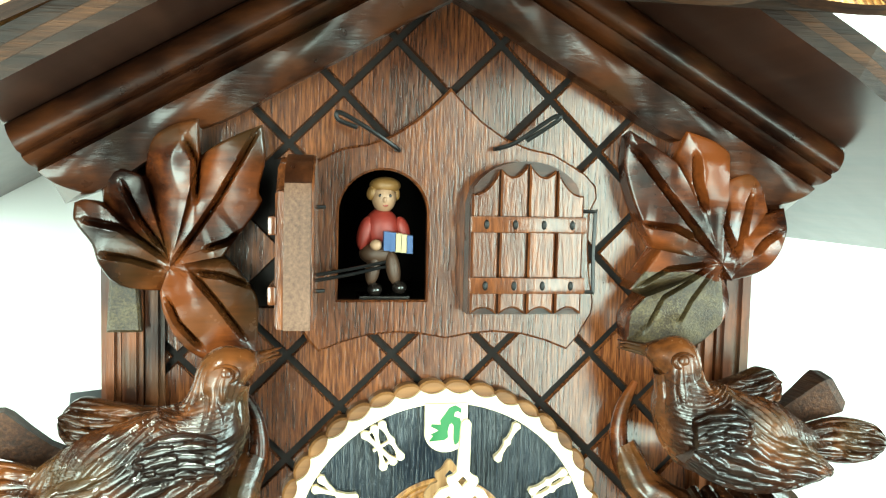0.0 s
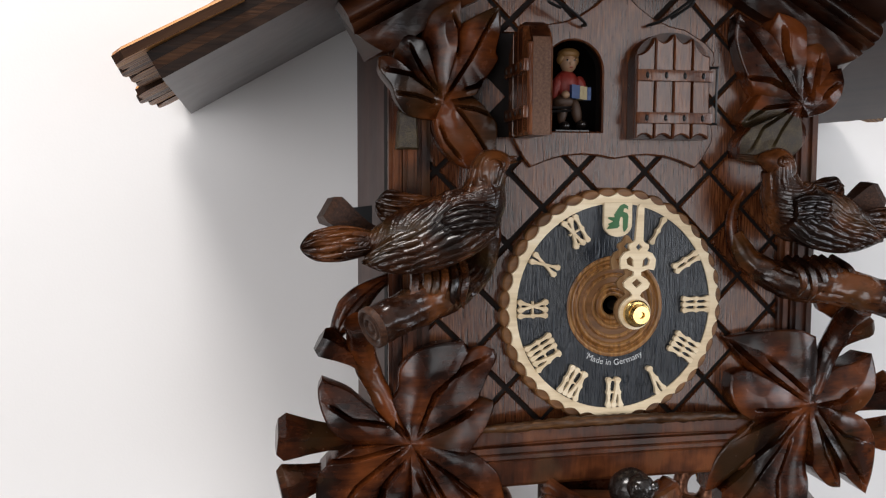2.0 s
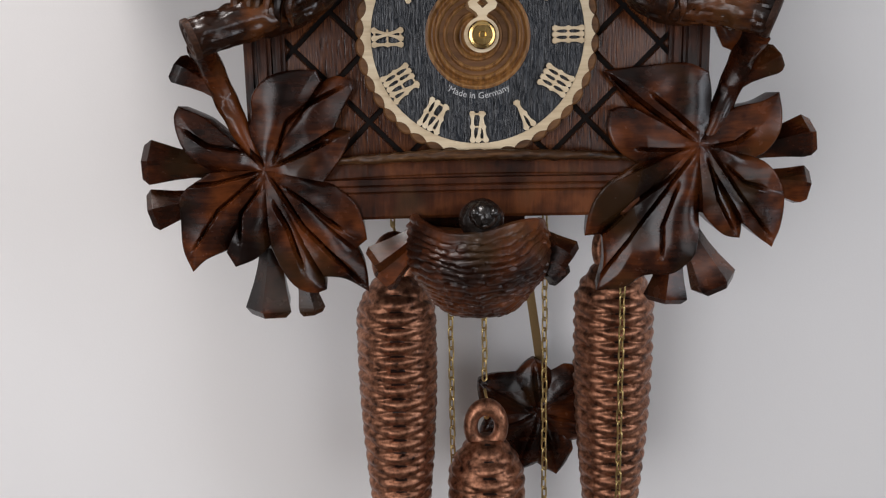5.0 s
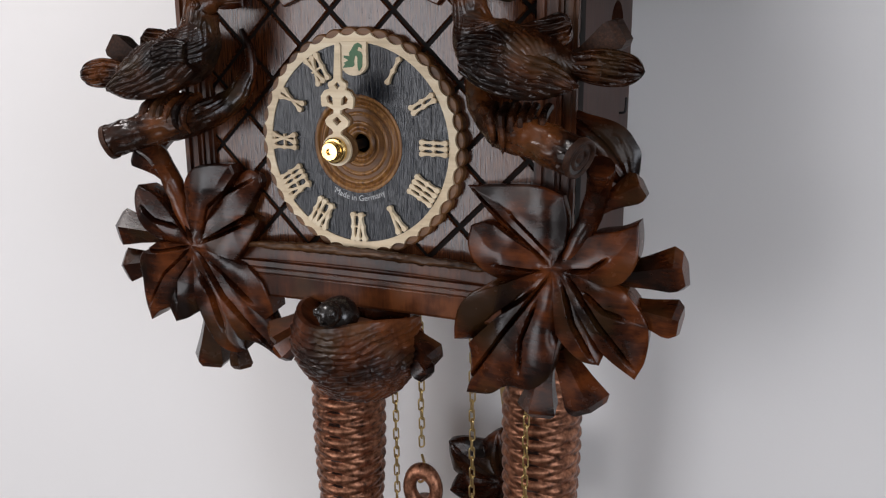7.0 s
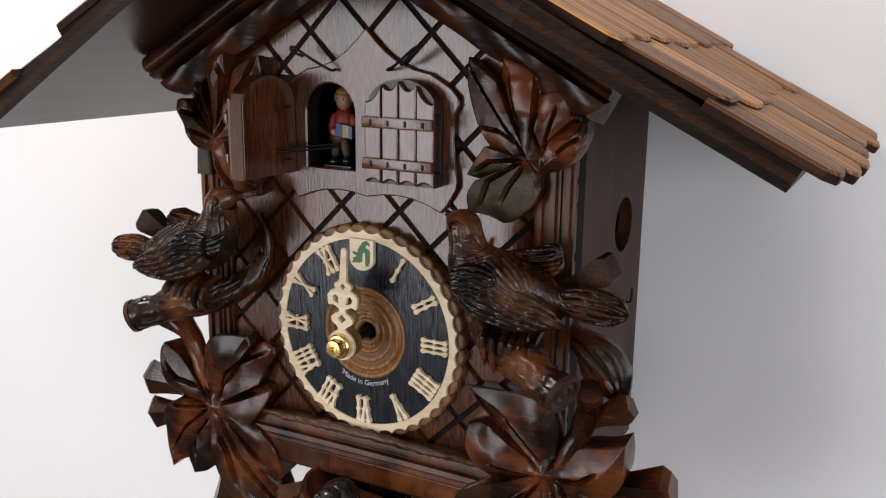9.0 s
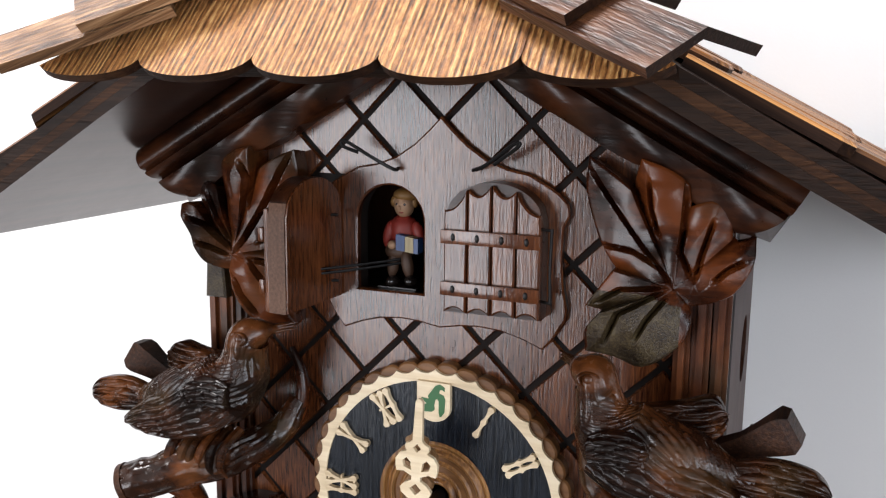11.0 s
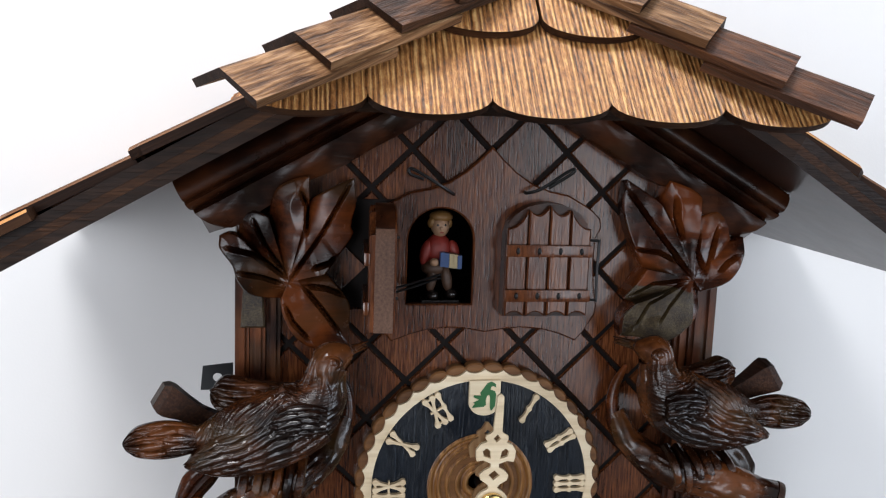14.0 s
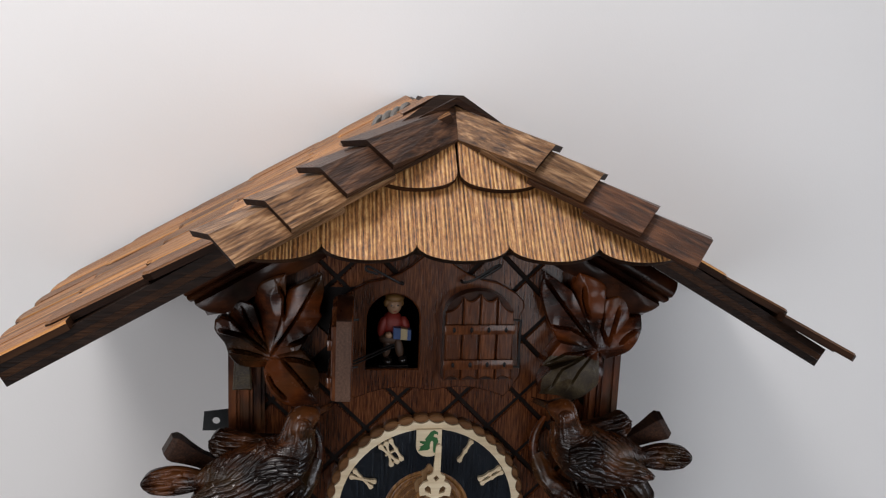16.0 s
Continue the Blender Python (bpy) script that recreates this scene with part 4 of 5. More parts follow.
for sx in (-1, 1):
    for row in range(6):
        x_end = 0.2125 - row * 0.0375
        x0 = max(0.0015, x_end - 0.050 * COS)
        cols = 9
        for c in range(cols):
            y = (-0.0520 if sx < 0 else -0.0440) + (c + (0.3 if row % 2 else 0.0)) * 0.0238 + rng.uniform(-0.0012, 0.0012)
            if y > BACK - 0.012:
                continue
            e = rng.uniform(-0.003, 0.003)
            base = slope_point(sx, x0 + e, y, -0.0008 + rng.uniform(0, 0.0006))
            far = y > 0.03
            tilt = math.atan2(SLOPE, 1) - radians((1.0 if far else 2.3) + rng.uniform(-0.8, 0.8))
            if far:
                base = slope_point(sx, x0 + e, y, -0.0016)
            m = Matrix.Translation(base) @ Matrix.Rotation(0 if sx > 0 else math.pi, 4, "Z") @ Matrix.Rotation(tilt, 4, "Y") @ Matrix.Rotation(radians(rng.uniform(-1.2, 1.2)), 4, "Z")
            ob = new("shingle", rng.choice(shingle_meshes))
            ob.parent = panels[sx]
            ob.matrix_basis = m

# half hip at the front
HIPY, HIPZ, HS = -0.0945, 1.6645, 1.12
HC = math.hypot(1, HS)


def hip_point(x, d, h):
    """d up the hip from its lower edge, h proud of it."""
    return Vector((x, HIPY + d / HC - h * HS / HC, HIPZ + d * HS / HC + h / HC))


def hip_half(d):
    return (RIDGE + 0.004 - (HIPZ + d * HS / HC)) / SLOPE


HTOP = 0.083
bm = bmesh.new()
pts = [(-hip_half(0.004), 0.004), (hip_half(0.004), 0.004), (0.006, HTOP + 0.004), (-0.006, HTOP + 0.004)]
a = [bm.verts.new(hip_point(x, d, -0.0036)) for x, d in pts]
b = [bm.verts.new(hip_point(x, d, -0.0085)) for x, d in pts]
bm.faces.new(a), bm.faces.new(b)
for k in range(4):
    bm.faces.new((a[k - 1], a[k], b[k], b[k - 1]))
hip = part("hip_board", bm, PLYDARK, clock, "dark board of the half hip", smooth=0)


def hip_shingle(cx, d0, d1, w, h0, h1):
    pts = [(cx - w, d1), (cx - w, d0)] + [(cx - w * math.cos(math.pi * k / 14), d0 - 0.0088 * math.sin(math.pi * k / 14) ** 0.85) for k in range(1, 14)] + [(cx + w, d0), (cx + w, d1)]
    for s in (1, -1):
        # hip edge: s*x <= half width at d
        pts = clip(pts, s, HS / HC / SLOPE, (RIDGE + 0.002 - HIPZ) / SLOPE)
    bm = bmesh.new()
    lim = max(p[1] for p in pts)
    a = [bm.verts.new(hip_point(x, d, h0 + (h1 - h0) * (lim - d) / 0.05 + 0.0030)) for x, d in pts]
    b = [bm.verts.new(hip_point(x, d, h0 + (h1 - h0) * (lim - d) / 0.05)) for x, d in pts]
    f0, f1 = bm.faces.new(a), bm.faces.new(b)
    for k in range(len(pts)):
        f = bm.faces.new((a[k - 1], a[k], b[k], b[k - 1]))
        f.material_index = 1
    ob = new("scalloped_shingle", finish(bm, "scalloped_shingle", [STRAW, SHINGLEDARK], 0))
    ob.parent = hip
    return ob


for k in range(-2, 3):
    hip_shingle(0.0394 * k - 0.0010, 0.0050, 0.046, 0.01985, -0.0034, -0.0026)
for k in (-0.5, 0.5):
    hip_shingle(0.0380 * k - 0.0010, 0.0385, 0.0800, 0.01845, -0.0002, 0.0010)

# hip and ridge tiles: bent boards lapped down the two hips, each of its own stain
HIP_STAINS = {-1: [SHINGLEBLACK, SHINGLEBLACK, HIPTAN, HIPTAN], 1: [HIPTAN, HIPTAN, SHINGLERED, SHINGLERED]}
for sx in (-1, 1):
    top = Vector((0, HIPY + (RIDGE - HIPZ) / HS, RIDGE - 0.0006))
    d = Vector((sx, -SLOPE / HS, -SLOPE)).normalized()
    n_hip = Vector((0, -HS, 1)).normalized()
    down_hip = n_hip.cross(d)
    down_hip = down_hip if down_hip.z < 0 else -down_hip
    n_roof = Vector((sx * SLOPE, 0, 1)).normalized()
    down_roof = n_roof.cross(d)
    if down_roof.y < 0:
        down_roof = -down_roof
    ends = [0.0375 / abs(d.x), 0.0570 / abs(d.x), 0.0790 / abs(d.x), 0.1000 / abs(d.x)]
    for k in range(4):
        s0, s1 = (ends[k - 1] - 0.026 if k else -0.002), ends[k]
        lift0, lift1 = (0.0040 if k else 0.0016), 0.0122
        bm = bmesh.new()
        rows = []
        for s, lift, wide in ((s0, lift0, 0.0128), (s1, lift1, 0.0116)):
            p = top + d * s
            nh, nr = n_hip * lift, n_roof * lift
            crest = p + (nh + nr) * 0.5
            ring = [p + down_hip * wide + nh, crest + n_hip * 0.0008, p + down_roof * 0.0190 + nr]
            ring += [p + down_roof * 0.0190 + nr + n_roof * 0.0030, crest + (n_hip + n_roof) * 0.0021, p + down_hip * wide + nh + n_hip * 0.0034]
            if k == 0 and s == s0:
                ring = [v - d * (v.x / d.x) for v in ring]
            rows.append([bm.verts.new(v) for v in ring])
        for i in range(6):
            bm.faces.new((rows[0][i - 1], rows[0][i], rows[1][i], rows[1][i - 1]))
        bm.faces.new(rows[0])
        bm.faces.new(rows[1]).material_index = 1
        zz = (n_hip + n_roof).normalized()
        yy = zz.cross(d).normalized()
        frame_m = Matrix((d, yy, d.cross(yy))).transposed().to_4x4()
        frame_m.translation = top + d * s0
        bmesh.ops.transform(bm, matrix=frame_m.inverted(), verts=bm.verts)
        ob = new("hip_tile", finish(bm, "hip_tile", [HIP_STAINS[sx][k], SHINGLEDARK], 0))
        ob.parent = hip
        ob.matrix_basis = frame_m
bm = bmesh.new()
tri = [(0, RIDGE + 0.0010), (0.024, RIDGE - 0.0134), (-0.024, RIDGE - 0.0134)]
a = [bm.verts.new((x, HIPY + 0.058 + (0.010 if x else 0.0), z)) for x, z in tri]
b = [bm.verts.new((x, 0.02, z)) for x, z in tri]
bm.faces.new(a), bm.faces.new(b)
for k in range(3):
    bm.faces.new((a[k - 1], a[k], b[k], b[k - 1]))
part("ridge_block", bm, SHINGLEDARK, clock, smooth=0)
# ridge caps running back
for k in range(3):
    bm = bmesh.new()
    y0, y1 = -0.052 + k * 0.034, -0.052 + k * 0.034 + 0.038
    rows = []
    for y, lift in ((y0, 0.0046 if k == 0 else 0.0022), (y1, 0.0010 if k == 0 else 0.0002)):
        ring = []
        for x, h in ((-0.017, 0.004), (0, 0.0), (0.017, 0.004)):
            ring.append((x, y, RIDGE + 0.0012 + lift - SLOPE * abs(x)))
        for x in (0.017, 0, -0.017):
            ring.append((x, y, RIDGE + 0.0012 + lift + 0.0030 - SLOPE * abs(x)))
        rows.append([bm.verts.new(v) for v in ring])
    for i in range(6):
        bm.faces.new((rows[0][i - 1], rows[0][i], rows[1][i], rows[1][i - 1]))
    bm.faces.new(rows[0]).material_index = 1
    bm.faces.new(rows[1])
    ob = new("ridge_tile", finish(bm, "ridge_tile", [SHINGLE if k else SHINGLEDARK, SHINGLEDARK], 0))
    ob.parent = hip

# ---------------------------------------------------------------- moulded rails under the gable
for sx in (-1, 1):
    bm = bmesh.new()
    N, M = 90, 44
    rows = []
    for i in range(N + 1):
        s = i / N
        x = 0.1285 * (1 - s) + 0.0015 * s
        zt = roof_under(x) - 0.0004
        out = 0.1285 - x
        # lower leafy band: its edge waves out near the foot
        wave = 0.0105 + 0.0007 * abs(math.sin(out * 62)) ** 0.7 + 0.0016 * math.exp(-((out - 0.012) / 0.010) ** 2) - 0.0014 * math.exp(-((out - 0.036) / 0.006) ** 2) + 0.0010 * math.exp(-((out - 0.052) / 0.008) ** 2)
        row = []
        for j in range(M + 1):
            v = j / M
            if v < 0.55:
                u = v / 0.55
                depth = 0.0125 + 0.0070 * math.sin(math.pi * min(1, u * 0.96 + 0.04)) ** 0.5 - 0.0022 * math.exp(-((u - 0.70) / 0.05) ** 2)
                dist = 0.0135 * u
            elif v < 0.64:
                u = (v - 0.55) / 0.09
                depth, dist = 0.0128 - 0.003 * math.sin(math.pi * u), 0.0135 + 0.0014 * u
            else:
                u = (v - 0.64) / 0.36
                depth = 0.0138 - 0.004 * u ** 2 + 0.0013 * math.sin(math.pi * u) * math.sin(out * 190 + 1.2 * u)
                dist = 0.0149 + wave * u
            # across the rail, perpendicular to the slope
            foot = 0.0075 * max(0.0, 1 - s / 0.07) * max(0.0, (v - 0.45) / 0.55) ** 2.2
            row.append(bm.verts.new((sx * (x - SIN * dist - COS * foot), -depth, zt - COS * dist + SIN * foot)))
        row.append(bm.verts.new((sx * (x - SIN * (0.0149 + wave)), -0.0003, zt - COS * (0.0149 + wave))))
        row.append(bm.verts.new((sx * x, -0.0003, zt)))
        rows.append(row)
    K = len(rows[0])
    for a, b in zip(rows, rows[1:]):
        for k in range(K):
            bm.faces.new((a[k - 1], a[k], b[k], b[k - 1]))
    bm.faces.new(rows[0]), bm.faces.new(rows[-1])
    part("gable_rail", bm, RAIL, clock, "varnished half-round rail with carved leafy edge", smooth=50)

# ---------------------------------------------------------------- fluted side strips
for sx in (-1, 1):
    for x0, x1, y in ((0.0870, 0.0927, -0.0040), (0.0931, 0.0993, -0.0054), (0.0997, 0.1055, -0.0042)):
        xa, xb = sorted((sx * x0, sx * x1))
        bm = box(xa, xb, y, -0.0002, 1.440, 1.600)
        bmesh.ops.bevel(bm, geom=[e for e in bm.edges if abs(e.verts[0].co.z - e.verts[1].co.z) > 0.05 and e.verts[0].co.y < -0.001], offset=0.0018, segments=2, affect="EDGES")
        part("side_strip", bm, STRIP, clock, "fluted walnut edge strip")
bm = bmesh.new()
sheet(bm, [(-0.1030, 1.5725), (-0.0930, 1.5725), (-0.0940, 1.589), (-0.1020, 1.589)], [], -0.0085, -0.004, 0.0008)
part("strip_block", bm, OLIVE, clock, "brown block on the strip with an olive sheen painted on")

# ---------------------------------------------------------------- carved leaves
def settle(sx, u, y, z):
    """Place of a bird's point: the two carvings differ a little in their pose."""
    if sx < 0:
        return Vector((-u, y, z))
    k = min(1.0, max(0.0, (u - 0.062) / 0.05))
    return Vector((u - 0.0005 - 0.0055 * k, y, z + 0.0015 + 0.0050 * k))


UPPER = {-1: (0.0840, 1.5930), 1: (0.0880, 1.5950)}
LOWER = {-1: (0.0976, 1.4436), 1: (0.0993, 1.4517)}
UPPER_EDGE = {
    -1: [(-26, 42), (-19, 39), (-10, 34), (-8, 32), (-8, 43), (-1, 41), (5, 37), (7, 31), (8, 26), (14, 28), (20, 26), (20, 18), (24, 19), (27, 18), (27, 13), (22, 6), (20, 0), (15, -6), (3, -8), (2, -14), (-2, -22), (-9, -28), (-17, -29), (-25, -28), (-25, -19),
         (-25, -10), (-22, -5), (-15, 3), (-20, 10), (-26, 19), (-25, 22), (-27, 32)],
    1: [(-31, 42), (-23, 37), (-16, 32), (-13, 42), (-4, 39), (2, 35), (3, 32), (1, 26), (10, 29), (16, 27), (17, 17), (19, 16), (24, 18), (24, 10), (19, 0), (13, -4), (5, -6), (5, -14), (1, -21), (-10, -29), (-20, -27), (-30, -26), (-30, -18), (-25, -11), (-30, -9), (-21, 4),
        (-26, 13), (-30, 23), (-32, 32)]}
UPPER_CUTS = {
    -1: [[(-25, 41), (-13, 19), (-1, 1)], [(14, 24), (9, 14), (1, 3)], [(24, 13), (14, 11), (1, 2)], [(19, 3), (11, 2), (2, -1)], [(-4, 37), (-7, 31), (-7, 19)], [(-6, -2), (-14, -12), (-21, -22)], [(-7, -2), (-15, -3), (-23, -6)], [(-10, 5), (-16, 7), (-20, 10)], [(1, -10), (-2, -17), (-9, -25)]],
    1: [[(-30, 37), (-16, 19), (-1, 1)], [(-10, 35), (-9, 26), (-6, 17)], [(2, 20), (1, 12), (5, 4)], [(11, 23), (8, 12), (6, 3)], [(21, 10), (16, 7), (12, 3)], [(-25, 12), (-15, 11), (-7, 7)], [(-27, -8), (-18, -2), (-2, 0)], [(-24, -23), (-19, -11), (-3, -1)], [(-13, -20), (-9, -12), (-3, -4)]]}
LOWER_EDGE = {
    -1: [(13, 12), (20, 19), (27, 24), (38, 29), (40, 24), (38, 14), (34, 7), (25, -1), (39, -11), (41, -25), (41, -38), (37, -48), (30, -42), (20, -38), (16, -45), (6, -41), (-1, -35), (-6, -48), (-12, -56), (-20, -59), (-25, -58), (-24, -51), (-34, -53), (-45, -60), (-44, -48), (-40, -38),
         (-45, -34), (-44, -27), (-40, -16), (-31, -8), (-27, -6), (-35, 5), (-39, 13), (-39, 16), (-32, 18), (-36, 26), (-41, 35), (-40, 39), (-34, 41), (-27, 39), (-25, 44), (-14, 44), (-3, 41), (4, 33), (5, 23)],
    1: [(-43, 33), (-24, 35), (-7, 36), (4, 32), (6, 21), (5, 9), (9, 11), (19, 16), (29, 18), (37, 22), (38, 13), (37, 4), (32, -4), (27, -7), (33, -10), (39, -17), (43, -27), (42, -41), (38, -50), (31, -45), (24, -39), (22, -45), (14, -43), (7, -37), (3, -32), (1, -50), (-2, -55),
        (-10, -61), (-22, -62), (-31, -68), (-44, -70), (-41, -56), (-42, -43), (-50, -43), (-49, -34), (-46, -25), (-38, -16), (-24, -11), (-36, -3), (-41, 6), (-40, 15), (-34, 17), (-29, 16), (-36, 25)]}
LOWER_CUTS = {
    -1: [[(-4, 2), (-11, 21), (-21, 29), (-36, 36)], [(-5, 2), (-16, 6), (-29, 12)], [(35, 18), (25, 11), (9, 8)], [(39, -7), (23, -6), (2, -1)], [(36, -38), (23, -19), (2, -2)], [(13, -33), (12, -20), (2, -8)], [(-2, -3), (-16, -27), (-42, -56)], [(-9, -9), (-22, -19), (-34, -29)],
         [(-3, -15), (-9, -27), (-15, -47)], [(11, 26), (6, 12), (0, 1)]],
    1: [[(-40, 31), (-22, 16), (-2, 1)], [(-21, 22), (-10, 13), (-1, 5)], [(-28, -2), (-14, -3), (-5, -3)], [(-46, -68), (-22, -33), (-1, -4)], [(-30, -29), (-18, -20), (-8, -12)], [(-15, -53), (-15, -38), (-8, -19)], [(25, 6), (17, 0), (6, -2)], [(37, -45), (21, -25), (6, -3)],
        [(33, -22), (23, -19), (14, -11)], [(19, -42), (10, -26), (5, -8)]]}
BUDS = {-1: (((0.122, 0.0020, 1.4440), (0.1550, 0.0005, 1.4465), 0.0058, 0.0098), ((0.126, 0.0030, 1.4290), (0.1540, 0.0010, 1.4235), 0.0058, 0.0092), ((0.0985, 0.0030, 1.4050), (0.1010, 0.0030, 1.3715), 0.0055, 0.0108), ((0.085, 0.0030, 1.3950), (0.0815, 0.0030, 1.3715), 0.0045, 0.0064)),
        1: (((0.122, 0.0020, 1.4460), (0.1560, 0.0005, 1.4525), 0.0058, 0.0100), ((0.126, 0.0030, 1.4330), (0.1550, 0.0010, 1.4285), 0.0058, 0.0090), ((0.1000, 0.0030, 1.4080), (0.1150, 0.0030, 1.3800), 0.0055, 0.0108), ((0.093, 0.0030, 1.4000), (0.0900, 0.0030, 1.3740), 0.0055, 0.0098))}
for sx in (-1, 1):
    def P(u, z):
        return (sx * u, z)

    # upper leaf
    bm = bmesh.new()
    if sx > 0:
        # Lower lobe that carries the painted olive sheen.
        def patch(x, z):
            return z < -3.0 and -29 < x < 2 and z < -0.315 * x - 6.0
    else:
        patch = None
    relief(bm, P(*UPPER[sx]), sx, UPPER_EDGE[sx], UPPER_CUTS[sx], -0.0058, 0.0086, 0.0053, patch=patch)
    part("carved_leaf", bm, [CARVED, OLIVE], clock, "glossy dark carved vine leaf with cut veins" + (" and an olive sheen painted on one lobe" if sx > 0 else ""))

    # lower leaf
    bm = bmesh.new()
    relief(bm, P(*LOWER[sx]), sx, LOWER_EDGE[sx], LOWER_CUTS[sx], -0.0032, 0.0085, 0.0100, rays=900)
    part("carved_leaf", bm, CARVED, clock, "large glossy dark carved vine leaf with cut veins")
    for a, b, r0, r1 in BUDS[sx]:
        bm = bmesh.new()
        stub(bm, (sx * a[0], a[1], a[2]), (sx * b[0], b[1], b[2]), r0, r1, 5, 0.4)
        part("bud", bm, CARVED, clock, "whittled bud with cut end", smooth=25)
    bm = bmesh.new()
    tube(bm, [(sx * 0.0985, -0.006, 1.443), (sx * 0.107, -0.006, 1.458), (sx * 0.114, -0.004, 1.474), (sx * 0.1185, -0.008, 1.488), (sx * 0.121, -0.018, 1.499)], [0.0022, 0.0042, 0.0055, 0.0058, 0.006], 10, 8, 0.15, sx)
    stub(bm, (sx * 0.1160, -0.004, 1.478), (sx * 0.1365, -0.004, 1.4895), 0.0045, 0.0070, 5, 0.2)
    part("leaf_stem", bm, CARVED, clock, "carved stem with a cut twig")
    bm = bmesh.new()
    lobe(bm, P(0.1040, 1.5160), P(0.1300, 1.4860), 0.0112 if sx > 0 else 0.0060, 0.0040, 0.0015, 0.22 * sx, 0.0, back=0.005)
    part("carved_leaf", bm, CARVED, clock, "small curled carved leaf behind the branch")

    # branch under the bird
    rise = 0.0045 if sx > 0 else 0.0
    bm = bmesh.new()
    rings = tube(bm, [(sx * 0.0600, -0.006, 1.5330), (sx * 0.0660, -0.012, 1.5210), (sx * 0.0800, -0.022, 1.5125), (sx * 0.0950, -0.032, 1.5090 + rise * 0.6), (sx * 0.1085, -0.0395, 1.5045 + rise * 0.8), (sx * 0.1185, -0.0430, 1.5010 + rise)],
                 [0.0045, 0.0060, 0.0080, 0.0086, 0.0082, 0.0080], 48, 22, 0.08, 3.0 * sx, freq=210.0)
    for i, ring in enumerate(rings):
        middle = sum((v.co for v in ring), Vector()) / len(ring)
        for k, v in enumerate(ring):
            g = 2 * math.pi * k / len(ring)
            cut = noise.noise(Vector((i * 0.030, math.cos(g) * 2.4, math.sin(g) * 2.4 + sx)))
            v.co = middle + (v.co - middle) * (1.03 - 0.09 * math.exp(-(cut / 0.15) ** 2))
    end = rings[-1]
    cc = sum((v.co for v in end), Vector()) / len(end)
    part("branch", bm, BIRD, clock, "carved bark-textured branch with a sawn end")
    bm = bmesh.new()
    d = Vector((sx * 0.0115, -0.0045, -0.0045)).normalized()
    m = look(cc - d * 0.0002, cc + d)
    rr = []
    for r, h in ((0.0087, -0.0012), (0.0086, 0.0012), (0.0078, 0.0017), (0.0070, 0.0014), (0.0064, 0.0002), (0.0056, 0.0004), (0.0046, 0.0013), (0.0038, 0.0012), (0.0032, 0.0002), (0.0022, 0.0004), (0.0014, 0.0012), (0.0006, 0.0012)):
        rr.append([bm.verts.new(m @ Vector((r * math.cos(2 * math.pi * k / 24) * (1 + 0.03 * math.sin(0.8 * k)), r * math.sin(2 * math.pi * k / 24), -h))) for k in range(24)])
    for a, b in zip(rr, rr[1:]):
        for k in range(24):
            bm.faces.new((a[k], a[(k + 1) % 24], b[(k + 1) % 24], b[k]))
    bm.faces.new(rr[-1])
    part("branch_end", bm, ENDGRAIN, clock, "ringed sawn end of the branch", smooth=60)
    bm = bmesh.new()
    tube(bm, [(sx * 0.0780, -0.012, 1.5120), (sx * 0.0655, -0.009, 1.5190), (sx * 0.0590, -0.007, 1.5310), (sx * 0.0590, -0.006, 1.5440), (sx * 0.0640, -0.005, 1.5545)], [0.0048, 0.0040, 0.0033, 0.0026, 0.0012], 12, 8, 0.12, 5 * sx)
    part("tendril", bm, CARVED, clock, "carved curling tendril beside the bird")
    claw_rng = random.Random(17 + sx)
    for k in range(6):
        bm = bmesh.new()
        u = 0.0775 + 0.0044 * k + claw_rng.uniform(-0.0014, 0.0014)
        drop = claw_rng.uniform(-0.0030, 0.0022)
        tube(bm, [(sx * u, -0.024, 1.5235), (sx * (u + 0.001), -0.0335 - k * 0.0006, 1.5190), (sx * (u + 0.0024), -0.0345 - k * 0.0008, 1.5120 + drop), (sx * (u + 0.0014), -0.0315 - k * 0.0008, 1.5065 + drop)],
             [0.0020, 0.0019, 0.0016, 0.0006], 8, 5, 0.2, k + 3.0 * sx)
        part("bird_claw", bm, BIRD, clock, "carved claw gripping the branch")
    bm = bmesh.new()
    stub(bm, settle(sx, 0.1120, -0.0130, 1.5340), settle(sx, 0.1345, -0.0170, 1.5480), 0.0058, 0.0082, 4, 0.75)
    part("cut_twig", bm, ENDGRAIN, clock, "square-cut twig stub behind the tail", smooth=25)


# ---------------------------------------------------------------- carved birds: one plain mesh each
def strokes(along, across, seed, size=1.0):
    """Rounded gouge strokes, each of its own length, slant and depth: 1 on a crest, 0 in the cut round it."""
    sway = 0.85 * noise.noise(Vector((along * 55, across * 80, seed)))
    row_f = across / (0.0027 * size) + sway + 0.10 * along / 0.0027
    row = math.floor(row_f)
    col_f = along / (0.0088 * size) + 3.1 * noise.noise(Vector((row * 5.71, seed, 2.3))) + 0.5 * noise.noise(Vector((row * 3.7, along * 60, seed + 9)))
    col = math.floor(col_f)
    own = noise.noise(Vector((row * 2.37 + 0.5, col * 4.19 + 0.3, seed)))
    a, b = col_f - col, row_f - row
    b = min(1.0, max(0.0, b + 0.35 * own * (a - 0.5)))
    wide = max(0.15, math.sin(math.pi * min(1.0, 0.16 + 0.80 * a)) ** 0.5)
    return max(0.0, 1 - abs((2 * b - 1) / wide) ** 2.6) * (1.05 - 0.55 * a + 0.55 * own) + 0.12 * noise.noise(Vector((along * 500, across * 900, seed)))


